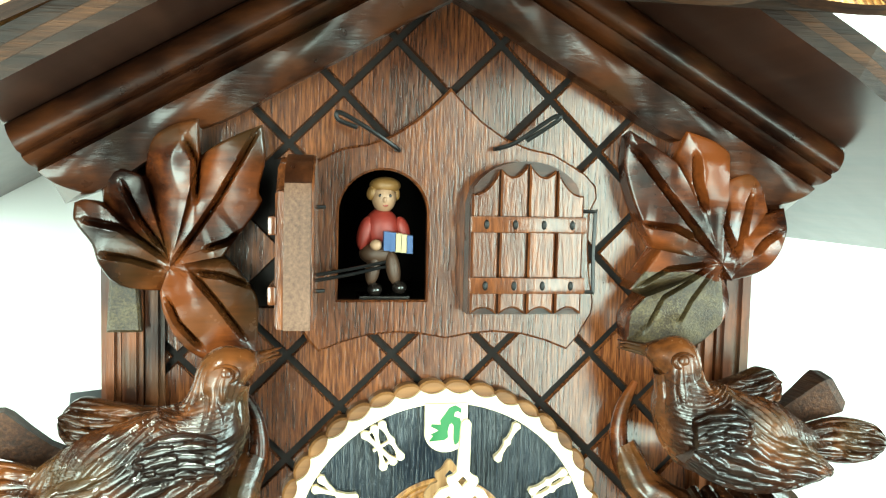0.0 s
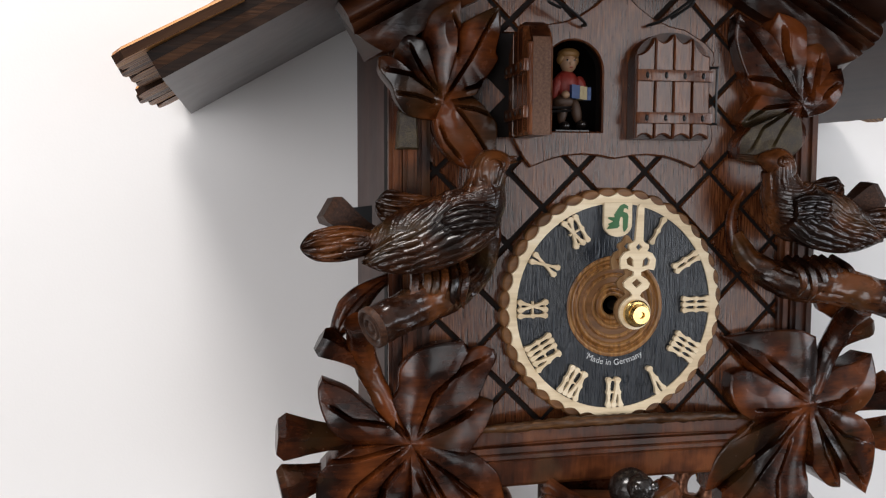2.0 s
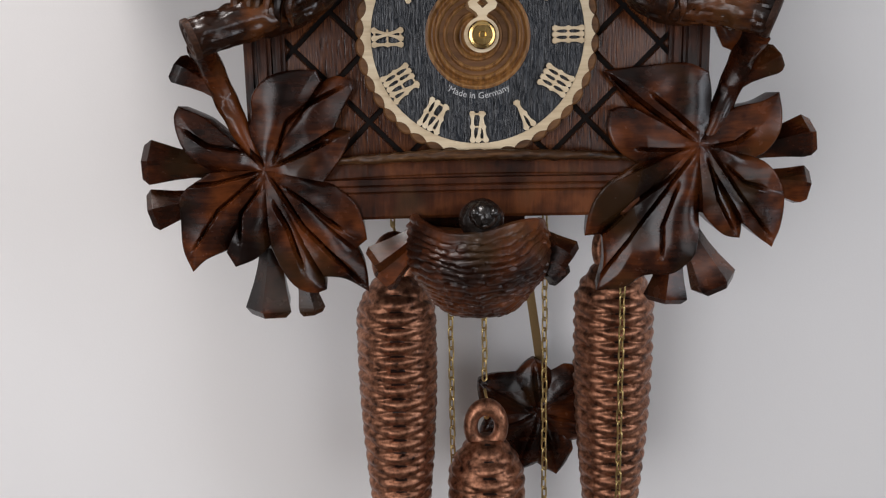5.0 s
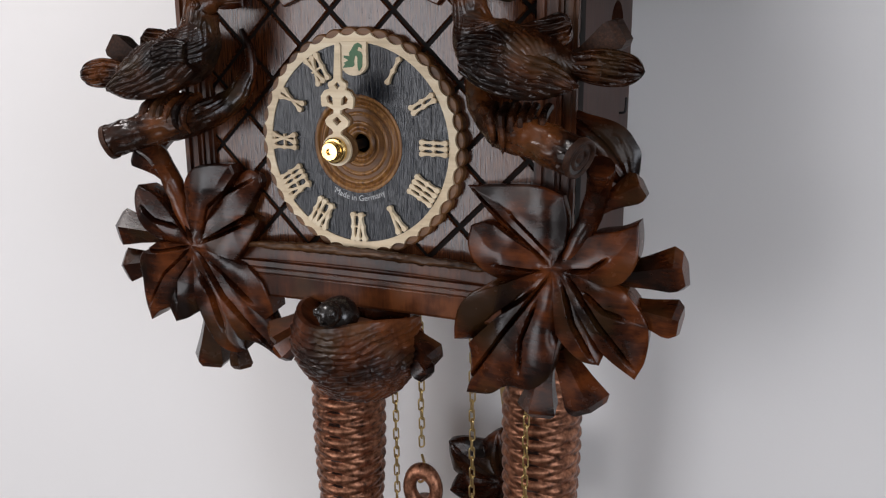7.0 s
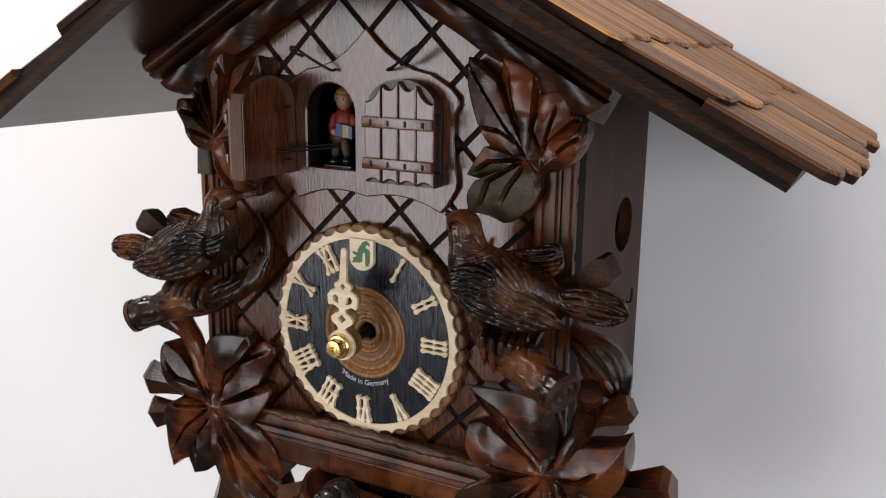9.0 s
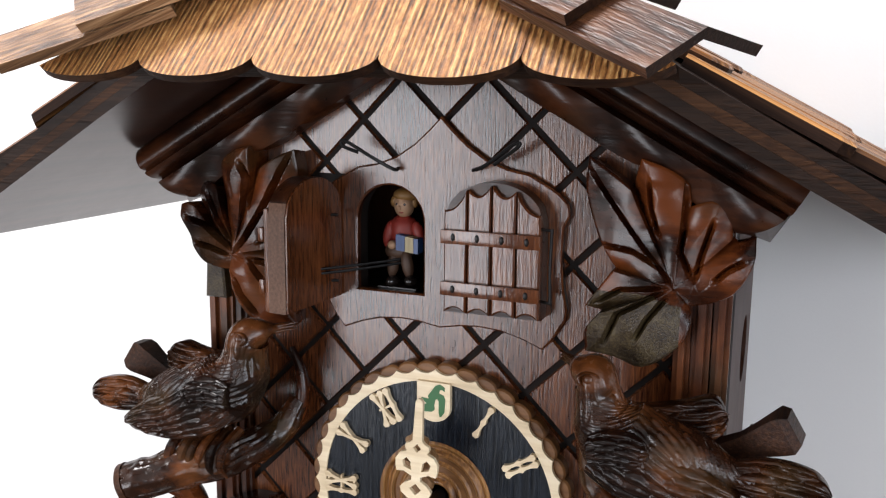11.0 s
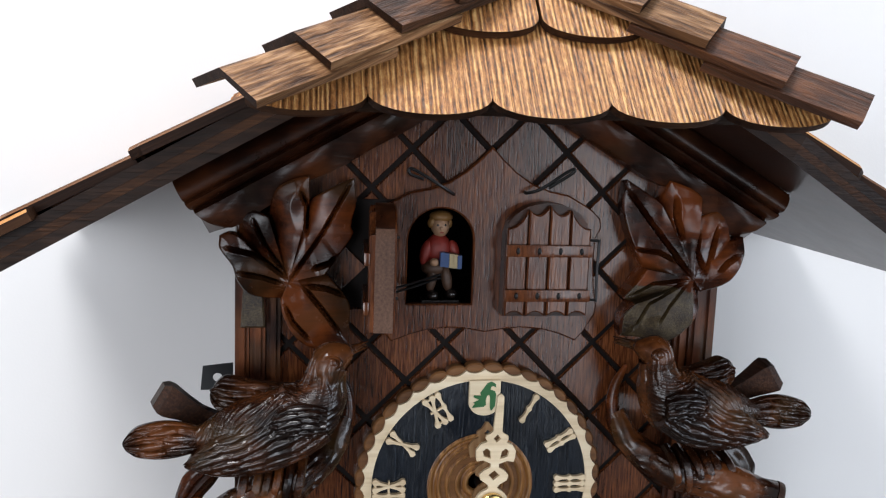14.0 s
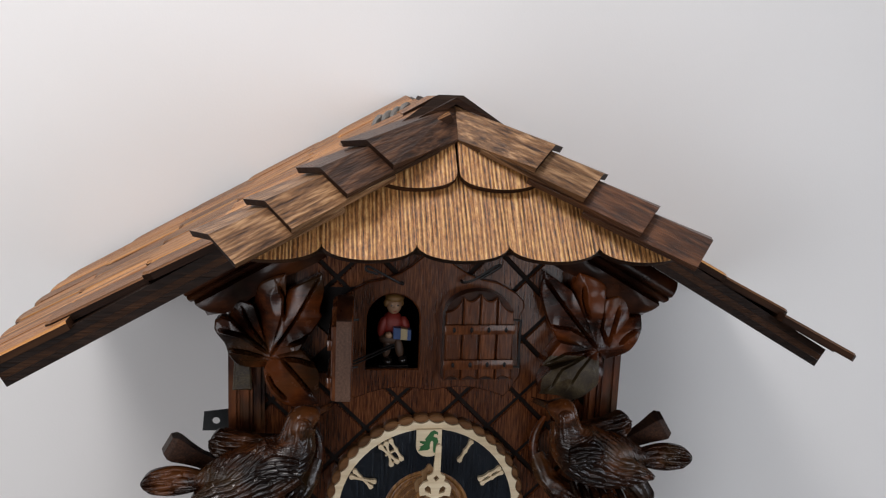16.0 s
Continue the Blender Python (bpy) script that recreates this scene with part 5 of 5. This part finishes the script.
def skin_rings(bm, rings):
    n = len(rings[0])
    for a, b in zip(rings, rings[1:]):
        for k in range(n):
            bm.faces.new((a[k], a[(k + 1) % n], b[(k + 1) % n], b[k]))
    bm.faces.new(rings[0]), bm.faces.new(rings[-1])


def bird_mesh(sx):
    bm = bmesh.new()
    spine = [(0.1240, -0.0300, 1.5335), (0.1150, -0.0300, 1.5348), (0.1030, -0.0300, 1.5375), (0.0900, -0.0300, 1.5395), (0.0785, -0.0300, 1.5430), (0.0715, -0.0300, 1.5500),
             (0.0690, -0.0300, 1.5580), (0.0672, -0.0300, 1.5648), (0.0625, -0.0280, 1.5672), (0.0588, -0.0250, 1.5678), (0.0528, -0.0205, 1.5684)]
    up_r = [0.0030, 0.0052, 0.0100, 0.0126, 0.0138, 0.0112, 0.0080, 0.0074, 0.0048, 0.0019, 0.0004]
    out_r = [0.0035, 0.0060, 0.0105, 0.0128, 0.0136, 0.0118, 0.0090, 0.0084, 0.0056, 0.0022, 0.0004]
    n = 20
    path = smooth_path(spine, n)
    A = [v.x for v in smooth_path([(r, 0, 0) for r in up_r], n)]
    B = [v.x for v in smooth_path([(r, 0, 0) for r in out_r], n)]
    seg, rings, run = 150, [], 0.0
    last = len(path) - 1
    for i, p in enumerate(path):
        d = (path[min(i + 1, last)] - path[max(i - 1, 0)]).normalized()
        run += (path[i] - path[max(i - 1, 0)]).length
        side = d.cross(Vector((0, 1, 0))).normalized()
        dep = side.cross(d).normalized()
        s = i / last
        fade = max(0.0, min(1.0, (0.60 - s) * 7)) * max(0.0, min(1.0, 0.45 + 1.3 * s))
        cheek = max(0.0, min(1.0, (s - 0.50) * 9, (0.72 - s) * 9))
        ring = []
        for k in range(seg):
            a = 2 * math.pi * k / seg
            o = side * math.cos(a) * max(A[i], 0.0004) + dep * math.sin(a) * max(B[i], 0.0004)
            h = 0.0011 * fade * (strokes(-run, a * (A[i] + B[i]) / 2, 2.0 + sx) - 0.6)
            if cheek:
                h += 0.0009 * cheek * (1 - math.exp(-(noise.noise(Vector((run * 60, a * 1.9, sx + 4.0))) / 0.10) ** 2) - 0.6)
            q = p + o + o.normalized() * h
            ring.append(bm.verts.new(settle(sx, q.x, q.y, q.z)))
        rings.append(ring)
    skin_rings(bm, rings)

    def plate(base, tip, bend, width, H, y0, y1, back, seed, size, grooves=0.0, N=64, M=52):
        """A carved wing or tail: a domed blade with gouged feathers; width is a function of its length."""
        a, c = Vector(base), Vector(tip)
        dd = c - a
        mid = (a + c) / 2 + Vector((-dd.y, dd.x)) * bend
        rows = []
        for i in range(N + 1):
            s = i / N
            p = a * (1 - s) ** 2 + mid * 2 * s * (1 - s) + c * s * s
            t = ((mid - a) * (1 - s) + (c - mid) * s).normalized()
            q = Vector((-t.y, t.x))
            blunt = math.sqrt(max(0.02, 1 - max(0.0, (s - 0.80) / 0.20) ** 2.2))
            w = width(s) * blunt
            y = y0 + (y1 - y0) * s
            row, rear = [], []
            for j in range(M + 1):
                v = -1 + 2 * j / M
                rag = 0.0016 * noise.noise(Vector((v * 5.0, seed, 1.0))) * max(0.0, (s - 0.8) * 5)
                h = H * (1 - abs(v) ** 2.4) ** 0.8 * blunt
                h += 0.0013 * min(1.0, 5 * (1 - abs(v))) * blunt * (strokes(s * dd.length, v * w, seed, size) - 0.6)
                if grooves:
                    h -= 0.0011 * math.exp(-(math.sin(v * grooves + 0.6 * noise.noise(Vector((s * 3, v * 2, seed)))) / 0.30) ** 2)
                x, z = p.x + q.x * w * v + t.x * rag, p.y + q.y * w * v + t.y * rag
                row.append(bm.verts.new(settle(sx, x, y - h, z)))
                if j in (0, M):
                    rear.append(bm.verts.new(settle(sx, p.x + q.x * w * v * 0.94, y + back * blunt, p.y + q.y * w * v * 0.94)))
            rows.append(row + [rear[1], rear[0]])
        for r0, r1 in zip(rows, rows[1:]):
            for k in range(len(r0)):
                bm.faces.new((r0[k - 1], r0[k], r1[k], r1[k - 1]))
        bm.faces.new(rows[0]), bm.faces.new(rows[-1])

    # folded near wing, its shoulder covert, the lifted far wing, the tail
    plate((0.0700, 1.5425), (0.1215, 1.5265), -0.06, lambda s: 0.0105 * math.sin(math.pi * min(1.0, 0.20 + 0.76 * s)) ** 0.75 + 0.0004, 0.0042, -0.0398, -0.0382, 0.010, 5.0, 1.15)
    plate((0.0690, 1.5440), (0.0905, 1.5425), 0.08, lambda s: 0.0070 * math.sin(math.pi * min(1.0, 0.22 + 0.70 * s)) ** 0.7, 0.0030, -0.0428, -0.0415, 0.006, 8.0, 0.85)
    plate((0.0780, 1.5480), (0.1135, 1.5495), -0.10, lambda s: 0.0040 + 0.0038 * s ** 0.8, 0.0022, -0.0230, -0.0205, 0.007, 11.0, 1.0, 5.5)
    plate((0.1130, 1.5340), (0.1455, 1.5318), 0.05, lambda s: 0.0022 + 0.0052 * math.sin(math.pi * min(1.0, 0.10 + 0.72 * s)) ** 1.3, 0.0030, -0.0320, -0.0300, 0.004, 14.0, 1.3, 7.5)
    # eye: a carved socket ring round a ball
    eye = settle(sx, 0.0668, -0.0372, 1.5658)
    mm = Matrix.Translation(eye) @ Matrix.Rotation(radians(90), 4, "X") @ Matrix.Rotation(radians(12 * sx), 4, "Y")
    rr = []
    for i in range(24):
        a = 2 * math.pi * i / 24
        rr.append([bm.verts.new(mm @ Vector(((0.0027 + 0.0006 * math.cos(b)) * math.cos(a) * 1.25, (0.0027 + 0.0006 * math.cos(b)) * math.sin(a) * 0.85, 0.0012 * math.sin(b)))) for b in [2 * math.pi * k / 8 for k in range(8)]])
    for i in range(24):
        for k in range(8):
            bm.faces.new((rr[i - 1][k - 1], rr[i - 1][k], rr[i][k], rr[i][k - 1]))
    bmesh.ops.create_uvsphere(bm, u_segments=14, v_segments=10, radius=0.0021, matrix=Matrix.Translation(eye + Vector((0, 0.0004, 0))))
    # parted beak
    for dz, lift in ((0.0006, 0.0010), (-0.0012, -0.0014)):
        tip = settle(sx, 0.0520, -0.0200, 1.5688 + lift)
        root = settle(sx, 0.0620, -0.0272, 1.5675 + dz)
        m = look(root, tip)
        rows = []
        for t, r in ((0, 0.0024), (0.4, 0.0016), (0.8, 0.0008), (1, 0.0003)):
            rows.append([bm.verts.new(root.lerp(tip, t) + m.to_3x3() @ Vector((math.cos(2 * math.pi * k / 10) * r, math.sin(2 * math.pi * k / 10) * r * 0.6, 0))) for k in range(10)])
        skin_rings(bm, rows)
    return bm


for sx in (-1, 1):
    part("carved_bird", bird_mesh(sx), BIRD, clock, "carved brown wooden songbird perched on the branch", smooth=70)

# ---------------------------------------------------------------- base rail and nest
bm = bmesh.new()
N = 60
rows = []
prof = [(1.4475, -0.0004), (1.4475, -0.0080), (1.4440, -0.0110), (1.4396, -0.0112), (1.4388, -0.0098), (1.4380, -0.0098), (1.4376, -0.0150), (1.4352, -0.0160), (1.4345, -0.0146), (1.4338, -0.0160), (1.4322, -0.0163), (1.4315, -0.0148), (1.4308, -0.0163), (1.4205, -0.0152), (1.4190, -0.0130), (1.4190, -0.0004)]
for i in range(N + 1):
    x = -0.0740 + 0.148 * i / N
    row = []
    for k, (z, y) in enumerate(prof):
        dz = -0.0022 * (x / 0.080) ** 2 * (1 if k < 5 else 0.25)
        row.append(bm.verts.new((x, y * 0.48 if y < -0.001 else y, z + dz)))
    rows.append(row)
for a, b in zip(rows, rows[1:]):
    for k in range(len(prof)):
        bm.faces.new((a[k - 1], a[k], b[k], b[k - 1]))
bm.faces.new(rows[0]), bm.faces.new(rows[-1])
part("base_rail", bm, STRIP, clock, "moulded dark walnut base rail with a carved twig along its top", smooth=25)

bm = bmesh.new()
tube(bm, [(-0.0760, -0.0050, 1.4455), (-0.0500, -0.0088, 1.4472), (-0.0200, -0.0098, 1.4484), (0.0150, -0.0098, 1.4480), (0.0480, -0.0088, 1.4470), (0.0740, -0.0050, 1.4450)], [0.0012, 0.0021, 0.0025, 0.0024, 0.0021, 0.0012], 14, 22, 0.40, 2.0, freq=300.0)
part("carved_twig", bm, TWIG, clock, "golden brown carved twig along the base rail")

# nest: whittled bowl in strips
bm = bmesh.new()
rows = []
NU, NV = 96, 64
for j in range(NV + 1):
    v = j / NV
    z = 1.4190 - 0.0445 * v
    env = (1 - 0.72 * v ** 3.4) ** 0.5 * (0.90 + 0.10 * math.sin(math.pi * min(1, v * 1.3)))
    row = []
    for i in range(NU + 1):
        a = math.pi * i / NU
        dip = 0.0040 * math.sin(2.0 * a + 0.6)
        cut = strokes(0.038 * a, 0.0445 * v + dip, 31.0, 1.25)
        deep = 0.0016 * (cut - 0.6) * min(1.0, 6 * v + 0.2)
        x = -0.0010 - (0.0345 * env + deep) * math.cos(a)
        y = -0.003 - (0.0400 * env + deep) * max(0.0, math.sin(a)) ** 0.85
        row.append(bm.verts.new((x, y, z + 0.0022 * math.sin(a * 3 + 1) * (1 - v))))
    rows.append(row)
# rim turning into a hollow
for k, h in ((0.93, 0.0004), (0.84, -0.0022), (0.72, -0.0052), (0.62, -0.0065)):
    rows.insert(0, [bm.verts.new((-0.0010 + (q.co.x + 0.0010) * k, -0.003 + (q.co.y + 0.003) * k, q.co.z + h)) for q in rows[-NV - 1]])
for a, b in zip(rows, rows[1:]):
    for i in range(NU):
        bm.faces.new((a[i], a[i + 1], b[i + 1], b[i]))
bm.faces.new(rows[-1]), bm.faces.new(rows[0])
nest = part("nest", bm, STRIP, clock, "carved wooden bird nest of whittled strips", smooth=40)
# chick: one plain mesh
bm = bmesh.new()
for c, r, sc in (((-0.0005, -0.0290, 1.4220), 0.0095, (1.05, 1.0, 0.95)), ((0.0000, -0.0385, 1.4255), 0.0062, (1.0, 1.0, 0.95))):
    bmesh.ops.create_icosphere(bm, subdivisions=4, radius=r, matrix=Matrix.Translation(c) @ Matrix.Diagonal((*sc, 1)))
for s in (-1, 1):
    bmesh.ops.create_icosphere(bm, subdivisions=3, radius=0.0023, matrix=Matrix.Translation((0.0000 + s * 0.0040, -0.0425, 1.4270)))
for dz, t in ((0.0016, 12), (-0.0012, -14)):
    m = Matrix.Translation((0.0, -0.0425, 1.4225 + dz)) @ Matrix.Rotation(radians(90 + t), 4, "X")
    bmesh.ops.create_cone(bm, cap_ends=True, segments=12, radius1=0.0030, radius2=0.0006, depth=0.008, matrix=m @ Matrix.Diagonal((1, 0.5, 1, 1)))
for v in bm.verts:
    v.co += Vector((1, 1, 1)) * 0.0005 * noise.noise(v.co * 500)
part("carved_chick", bm, CHICKBLACK, clock, "small black-stained carved chick peering from the nest", smooth=60)
for sx in (-1, 1):
    bm = bmesh.new()
    stub(bm, (sx * 0.024 - 0.003, -0.006, 1.4130), (sx * 0.046 - 0.004, -0.011, 1.3985), 0.0050, 0.0078, 5, 0.5)
    stub(bm, (sx * 0.026 - 0.003, -0.008, 1.4060), (sx * 0.042 - 0.004, -0.013, 1.3900), 0.0045, 0.0060, 5, 0.9)
    part("nest_twig", bm, CARVED, clock, "whittled cut twigs beside the nest", smooth=25)
# strut between nest and base
part("nest_bracket", box(-0.029, 0.022, 0.0030, 0.016, 1.3900, 1.4279), CARVED, clock)

# tabs on the case sides
bm = bmesh.new()
sheet(bm, [(-0.1225, 1.5345), (-0.1082, 1.5345), (-0.1082, 1.5470), (-0.1215, 1.5455)], [circle(-0.1150, 1.5402, 0.0021, 20)], 0.0300, 0.0310)
part("metal_tab", bm, TABMETAL, clock, "dark metal transport tab with a hole")
wire("side_pin", [(0.1075, 0.075, 1.512), (0.1105, 0.075, 1.513), (0.1110, 0.075, 1.520)], 0.0007, 5, "small dark wire pin")

# ---------------------------------------------------------------- figure behind the open door: one plain mesh
SKIN = simple("painted_face_cream", (0.33, 0.19, 0.11), 0.5, mottled=0.25)
REDP = simple("painted_red_jacket", (0.22, 0.020, 0.012), 0.5, mottled=0.3)
HATP = simple("painted_tan_cap", (0.20, 0.098, 0.026), 0.5, mottled=0.35)
BLUEP = simple("painted_blue_bellows", (0.022, 0.055, 0.16), 0.45, mottled=0.3)
CREAMP = simple("painted_cream_keys", (0.36, 0.28, 0.15), 0.5, mottled=0.2)
TROUSER = simple("painted_brown_trousers", (0.055, 0.025, 0.012), 0.55, mottled=0.3)
bm = bmesh.new()


def blob(c, r, sc, mi, rz=0, rx=0):
    v = bmesh.ops.create_icosphere(bm, subdivisions=3, radius=r, matrix=Matrix.Translation(c) @ Matrix.Rotation(radians(rz), 4, "Y") @ Matrix.Rotation(radians(rx), 4, "X") @ Matrix.Diagonal((*sc, 1)))["verts"]
    for f in {f for q in v for f in q.link_faces}:
        f.material_index = mi


FX, FY = -0.0195, 0.0085
blob((FX + 0.000, FY - 0.001, 1.6135), 0.0043, (0.92, 0.95, 1.1), 0)
blob((FX + 0.0004, FY, 1.6176), 0.0046, (1.12, 1.05, 0.62), 2), blob((FX - 0.0036, FY - 0.0010, 1.6152), 0.0022, (0.9, 1.0, 1.2), 2, 20), blob((FX + 0.0040, FY, 1.6148), 0.0017, (0.8, 1.0, 1.3), 2)
blob((FX - 0.0002, FY - 0.0048, 1.6130), 0.0009, (0.8, 1, 1.1), 0)
for s in (-1, 1):
    blob((FX + s * 0.0015, FY - 0.0044, 1.6143), 0.00062, (1, 0.6, 1), 6)
blob((FX + 0.0002, FY - 0.0043, 1.6112), 0.0007, (1.4, 0.5, 0.6), 1)
blob((FX - 0.0005, FY, 1.6035), 0.0062, (0.95, 0.8, 1.10), 1)
blob((FX - 0.0060, FY - 0.0015, 1.6020), 0.0030, (0.85, 0.9, 1.9), 1, 12), blob((FX + 0.0062, FY - 0.0015, 1.6030), 0.0028, (0.85, 0.9, 1.7), 1, -14)
blob((FX - 0.0028, FY - 0.0058, 1.5985), 0.0018, (1.1, 1, 1), 0)
for k, (dx, mi) in enumerate(((0.0005, 3), (0.0024, 3), (0.0042, 4), (0.0060, 4), (0.0078, 3))):
    v = add_box(bm, FX + dx - 0.0010, FX + dx + 0.0010, FY - 0.0078, FY - 0.0028, 1.5968 - 0.0002 * k, 1.6030 - 0.0003 * k)
    for f in {f for q in v for f in q.link_faces}:
        f.material_index = mi
blob((FX - 0.0020, FY - 0.0010, 1.5955), 0.0056, (1.05, 0.9, 0.7), 5)
blob((FX - 0.0035, FY - 0.0035, 1.5905), 0.0026, (0.9, 1.0, 2.1), 5, 8), blob((FX + 0.0030, FY - 0.0045, 1.5910), 0.0026, (0.9, 1.0, 2.2), 5, -10)
blob((FX - 0.0030, FY - 0.0055, 1.5842), 0.0024, (1.0, 1.5, 0.9), 6), blob((FX + 0.0050, FY - 0.0058, 1.5850), 0.0024, (1.0, 1.5, 0.9), 6)
add_box(bm, FX - 0.008, FX + 0.008, FY - 0.008, FY + 0.006, 1.5796, 1.5822)
for f in bm.faces:
    if f.calc_center_median().z < 1.5823:
        f.material_index = 6
fig = part("figurine", bm, [SKIN, REDP, HATP, BLUEP, CREAMP, TROUSER, CHICKBLACK], None, smooth=60)
tagged(fig, "small painted figurine in red standing in the open doorway", "figurine")

# ---------------------------------------------------------------- weights, chains, pendulum


def weight_mesh():
    bm = bmesh.new()
    rows = []
    NZ, NS = 240, 80
    deep = {}
    Lw = 0.150
    for i in range(NZ + 1):
        t = i / NZ
        z = -t * Lw
        R = 0.0216 * min(1.0, (0.40 + 0.60 * math.sin(min(1, t / 0.16) * math.pi / 2) ** 0.8)) * (1 - 0.34 * max(0, (t - 0.30) / 0.70) ** 1.8)
        ring = []
        u = t * 19
        for k in range(NS):
            a = 2 * math.pi * k / NS
            phi = (a - 1.5 * math.pi) * 1.5 / math.pi
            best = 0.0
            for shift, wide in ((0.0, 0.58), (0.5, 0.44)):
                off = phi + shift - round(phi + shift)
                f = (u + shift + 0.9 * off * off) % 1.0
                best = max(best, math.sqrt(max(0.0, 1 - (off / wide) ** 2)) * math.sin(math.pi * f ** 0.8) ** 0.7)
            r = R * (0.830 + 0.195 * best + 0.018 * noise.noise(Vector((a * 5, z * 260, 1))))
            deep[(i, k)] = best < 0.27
            if abs(a - 3 * math.pi / 2) < 0.06:
                r *= 1.012
            ring.append(bm.verts.new((r * math.cos(a), r * math.sin(a), z)))
        rows.append(ring)
    for i, (a, b) in enumerate(zip(rows, rows[1:])):
        for k in range(NS):
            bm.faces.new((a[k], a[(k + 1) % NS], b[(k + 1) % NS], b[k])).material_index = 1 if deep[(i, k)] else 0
    bm.faces.new(rows[0]), bm.faces.new(rows[-1])
    return bm


def ring_mesh(R, r, sx=1.0, n=28, m=10):
    bm = bmesh.new()
    rr = []
    for i in range(n):
        a = 2 * math.pi * i / n
        rr.append([bm.verts.new(((R + r * math.cos(b)) * math.cos(a) * sx, r * math.sin(b), (R + r * math.cos(b)) * math.sin(a))) for b in [2 * math.pi * k / m for k in range(m)]])
    for i in range(n):
        for k in range(m):
            bm.faces.new((rr[i - 1][k - 1], rr[i - 1][k], rr[i][k], rr[i][k - 1]))
    return bm


WX = [(-0.0426, 0.0524, 1.3780), (0.0054, 0.0522, 1.2830), (0.0760, 0.0559, 1.3820)]
first = new("pinecone_weight")
first.location = WX[0]
tagged(first, "antique copper pine cone weight hanging on its chain", "clock weight", "pine cone weights")
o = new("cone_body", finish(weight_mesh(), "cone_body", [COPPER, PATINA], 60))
o.parent = first
bmr = ring_mesh(0.0090, 0.0042, 0.95)
o = new("cone_eye", finish(bmr, "cone_eye", COPPER, 60))
o.parent = first
o.location, o.scale = (0, 0, 0.0075), (1, 1, 1.25)
o = bmesh.new()
tube(o, [(-0.0008, -0.0045, 0.0145), (0.0004, -0.0035, 0.0135), (0.0020, 0.0, 0.0150), (0.0020, 0.001, 0.0195), (0.0004, 0.001, 0.0240), (-0.0004, 0.0, 0.0290)], [0.0008] * 6, 8, 6)
h = new("hook", finish(o, "hook", CHAINBRASS, 60))
h.parent = first
tagged(h, "bent brass hook")
for w in WX[1:]:
    copy_thing(first, Matrix.Translation(w))

# brass chains of long links
bm = bmesh.new()
n, m = 20, 7
rr = []
for i in range(n):
    a = 2 * math.pi * i / n
    cx, cz = 0.00145 * math.cos(a), 0.00145 * math.sin(a) + (0.0022 if math.sin(a) > 0 else -0.0022)
    ca, sa = math.cos(a), math.sin(a)
    rr.append([bm.verts.new((cx + 0.00052 * math.cos(b) * ca, 0.00052 * math.sin(b), cz + 0.00052 * math.cos(b) * sa)) for b in [2 * math.pi * k / m for k in range(m)]])
for i in range(n):
    for k in range(m):
        bm.faces.new((rr[i - 1][k - 1], rr[i - 1][k], rr[i][k], rr[i][k - 1]))
link_mesh = finish(bm, "link", CHAINBRASS, 60)
PITCH = 0.0058


def chain(x, y, z_top, z_low, label):
    c = thing("chain", (x, y, z_top), label, "chain", "weight chains")
    for k in range(int((z_top - z_low) / PITCH)):
        ob = new("link", link_mesh)
        ob.parent = c
        ob.matrix_basis = Matrix.Translation((0.0002 * math.sin(k * 1.7), 0.0002 * math.cos(k * 2.1), -0.003 - k * PITCH)) @ Matrix.Rotation(radians(40 + 90 * (k % 2) + 6 * math.sin(k)), 4, "Z")
    return c


chain(-0.0132, 0.0555, 1.4279, 1.215, "loose brass link chain hanging from the case")
chain(0.0050, 0.0522, 1.4279, 1.312, "brass link chain holding the middle weight")
chain(0.0375, 0.0493, 1.4279, 1.215, "loose brass link chain hanging from the case")
chain(0.0752, 0.0300, 1.4279, 1.215, "loose brass link chain hanging in front of a weight")
chain(-0.0428, 0.0524, 1.4279, 1.403, "brass link chain holding a copper weight")
chain(0.0758, 0.0559, 1.4279, 1.407, "brass link chain holding a copper weight")

pend = thing("pendulum", (0.036, 0.103, 1.29), "pendulum with a flat brass rod and a carved dark leaf", "pendulum")
b = bmesh.new()
m = Matrix.Translation((0.0250, 0.103, 1.4278)) @ Matrix.Rotation(radians(-8), 4, "Y")
add_box(b, -0.0026, 0.0026, -0.0006, 0.0006, -0.130, -0.0005, m)
part("pendulum_rod", b, simple("dull_bronze_strip", (0.30, 0.20, 0.09), 0.45, 0.8), pend, "flat dull brass strip")
b = bmesh.new()
PX, PZ = 0.0400, 1.2800
for ang, L, W in ((95, 0.034, 0.014), (150, 0.042, 0.016), (35, 0.042, 0.016), (200, 0.038, 0.014), (-20, 0.038, 0.014), (250, 0.040, 0.014), (-75, 0.042, 0.014)):
    t = radians(ang)
    lobe(b, (PX, PZ), (PX + L * math.cos(t), PZ + L * math.sin(t)), W, 0.005, 0.0975, 0.05, 0, back=0.004)
part("pendulum_leaf", b, CARVED, pend, "carved dark leaf bob")

# twisted cord lying at the ridge
CORDZ = RIDGE - 0.013
cord = thing("hanging_cord", (-0.018, 0.06, 1.722), "small coil of grey twisted cord lying on the roof ridge", "cord")
for k in range(4):
    b = bmesh.new()
    pts = []
    for i in range(9):
        a = math.pi * i / 8
        pts.append((-0.026 + 0.0052 * k + 0.004 * math.cos(a), 0.052 + 0.010 * math.cos(a) + 0.004 * k, CORDZ + 0.0022 * k - 0.002 + 0.0065 * math.sin(a)))
    tube(b, pts, [0.0019] * 9, 8, 4, 0.25, k, freq=900.0)
    part("cord_strand", b, CORD, cord)
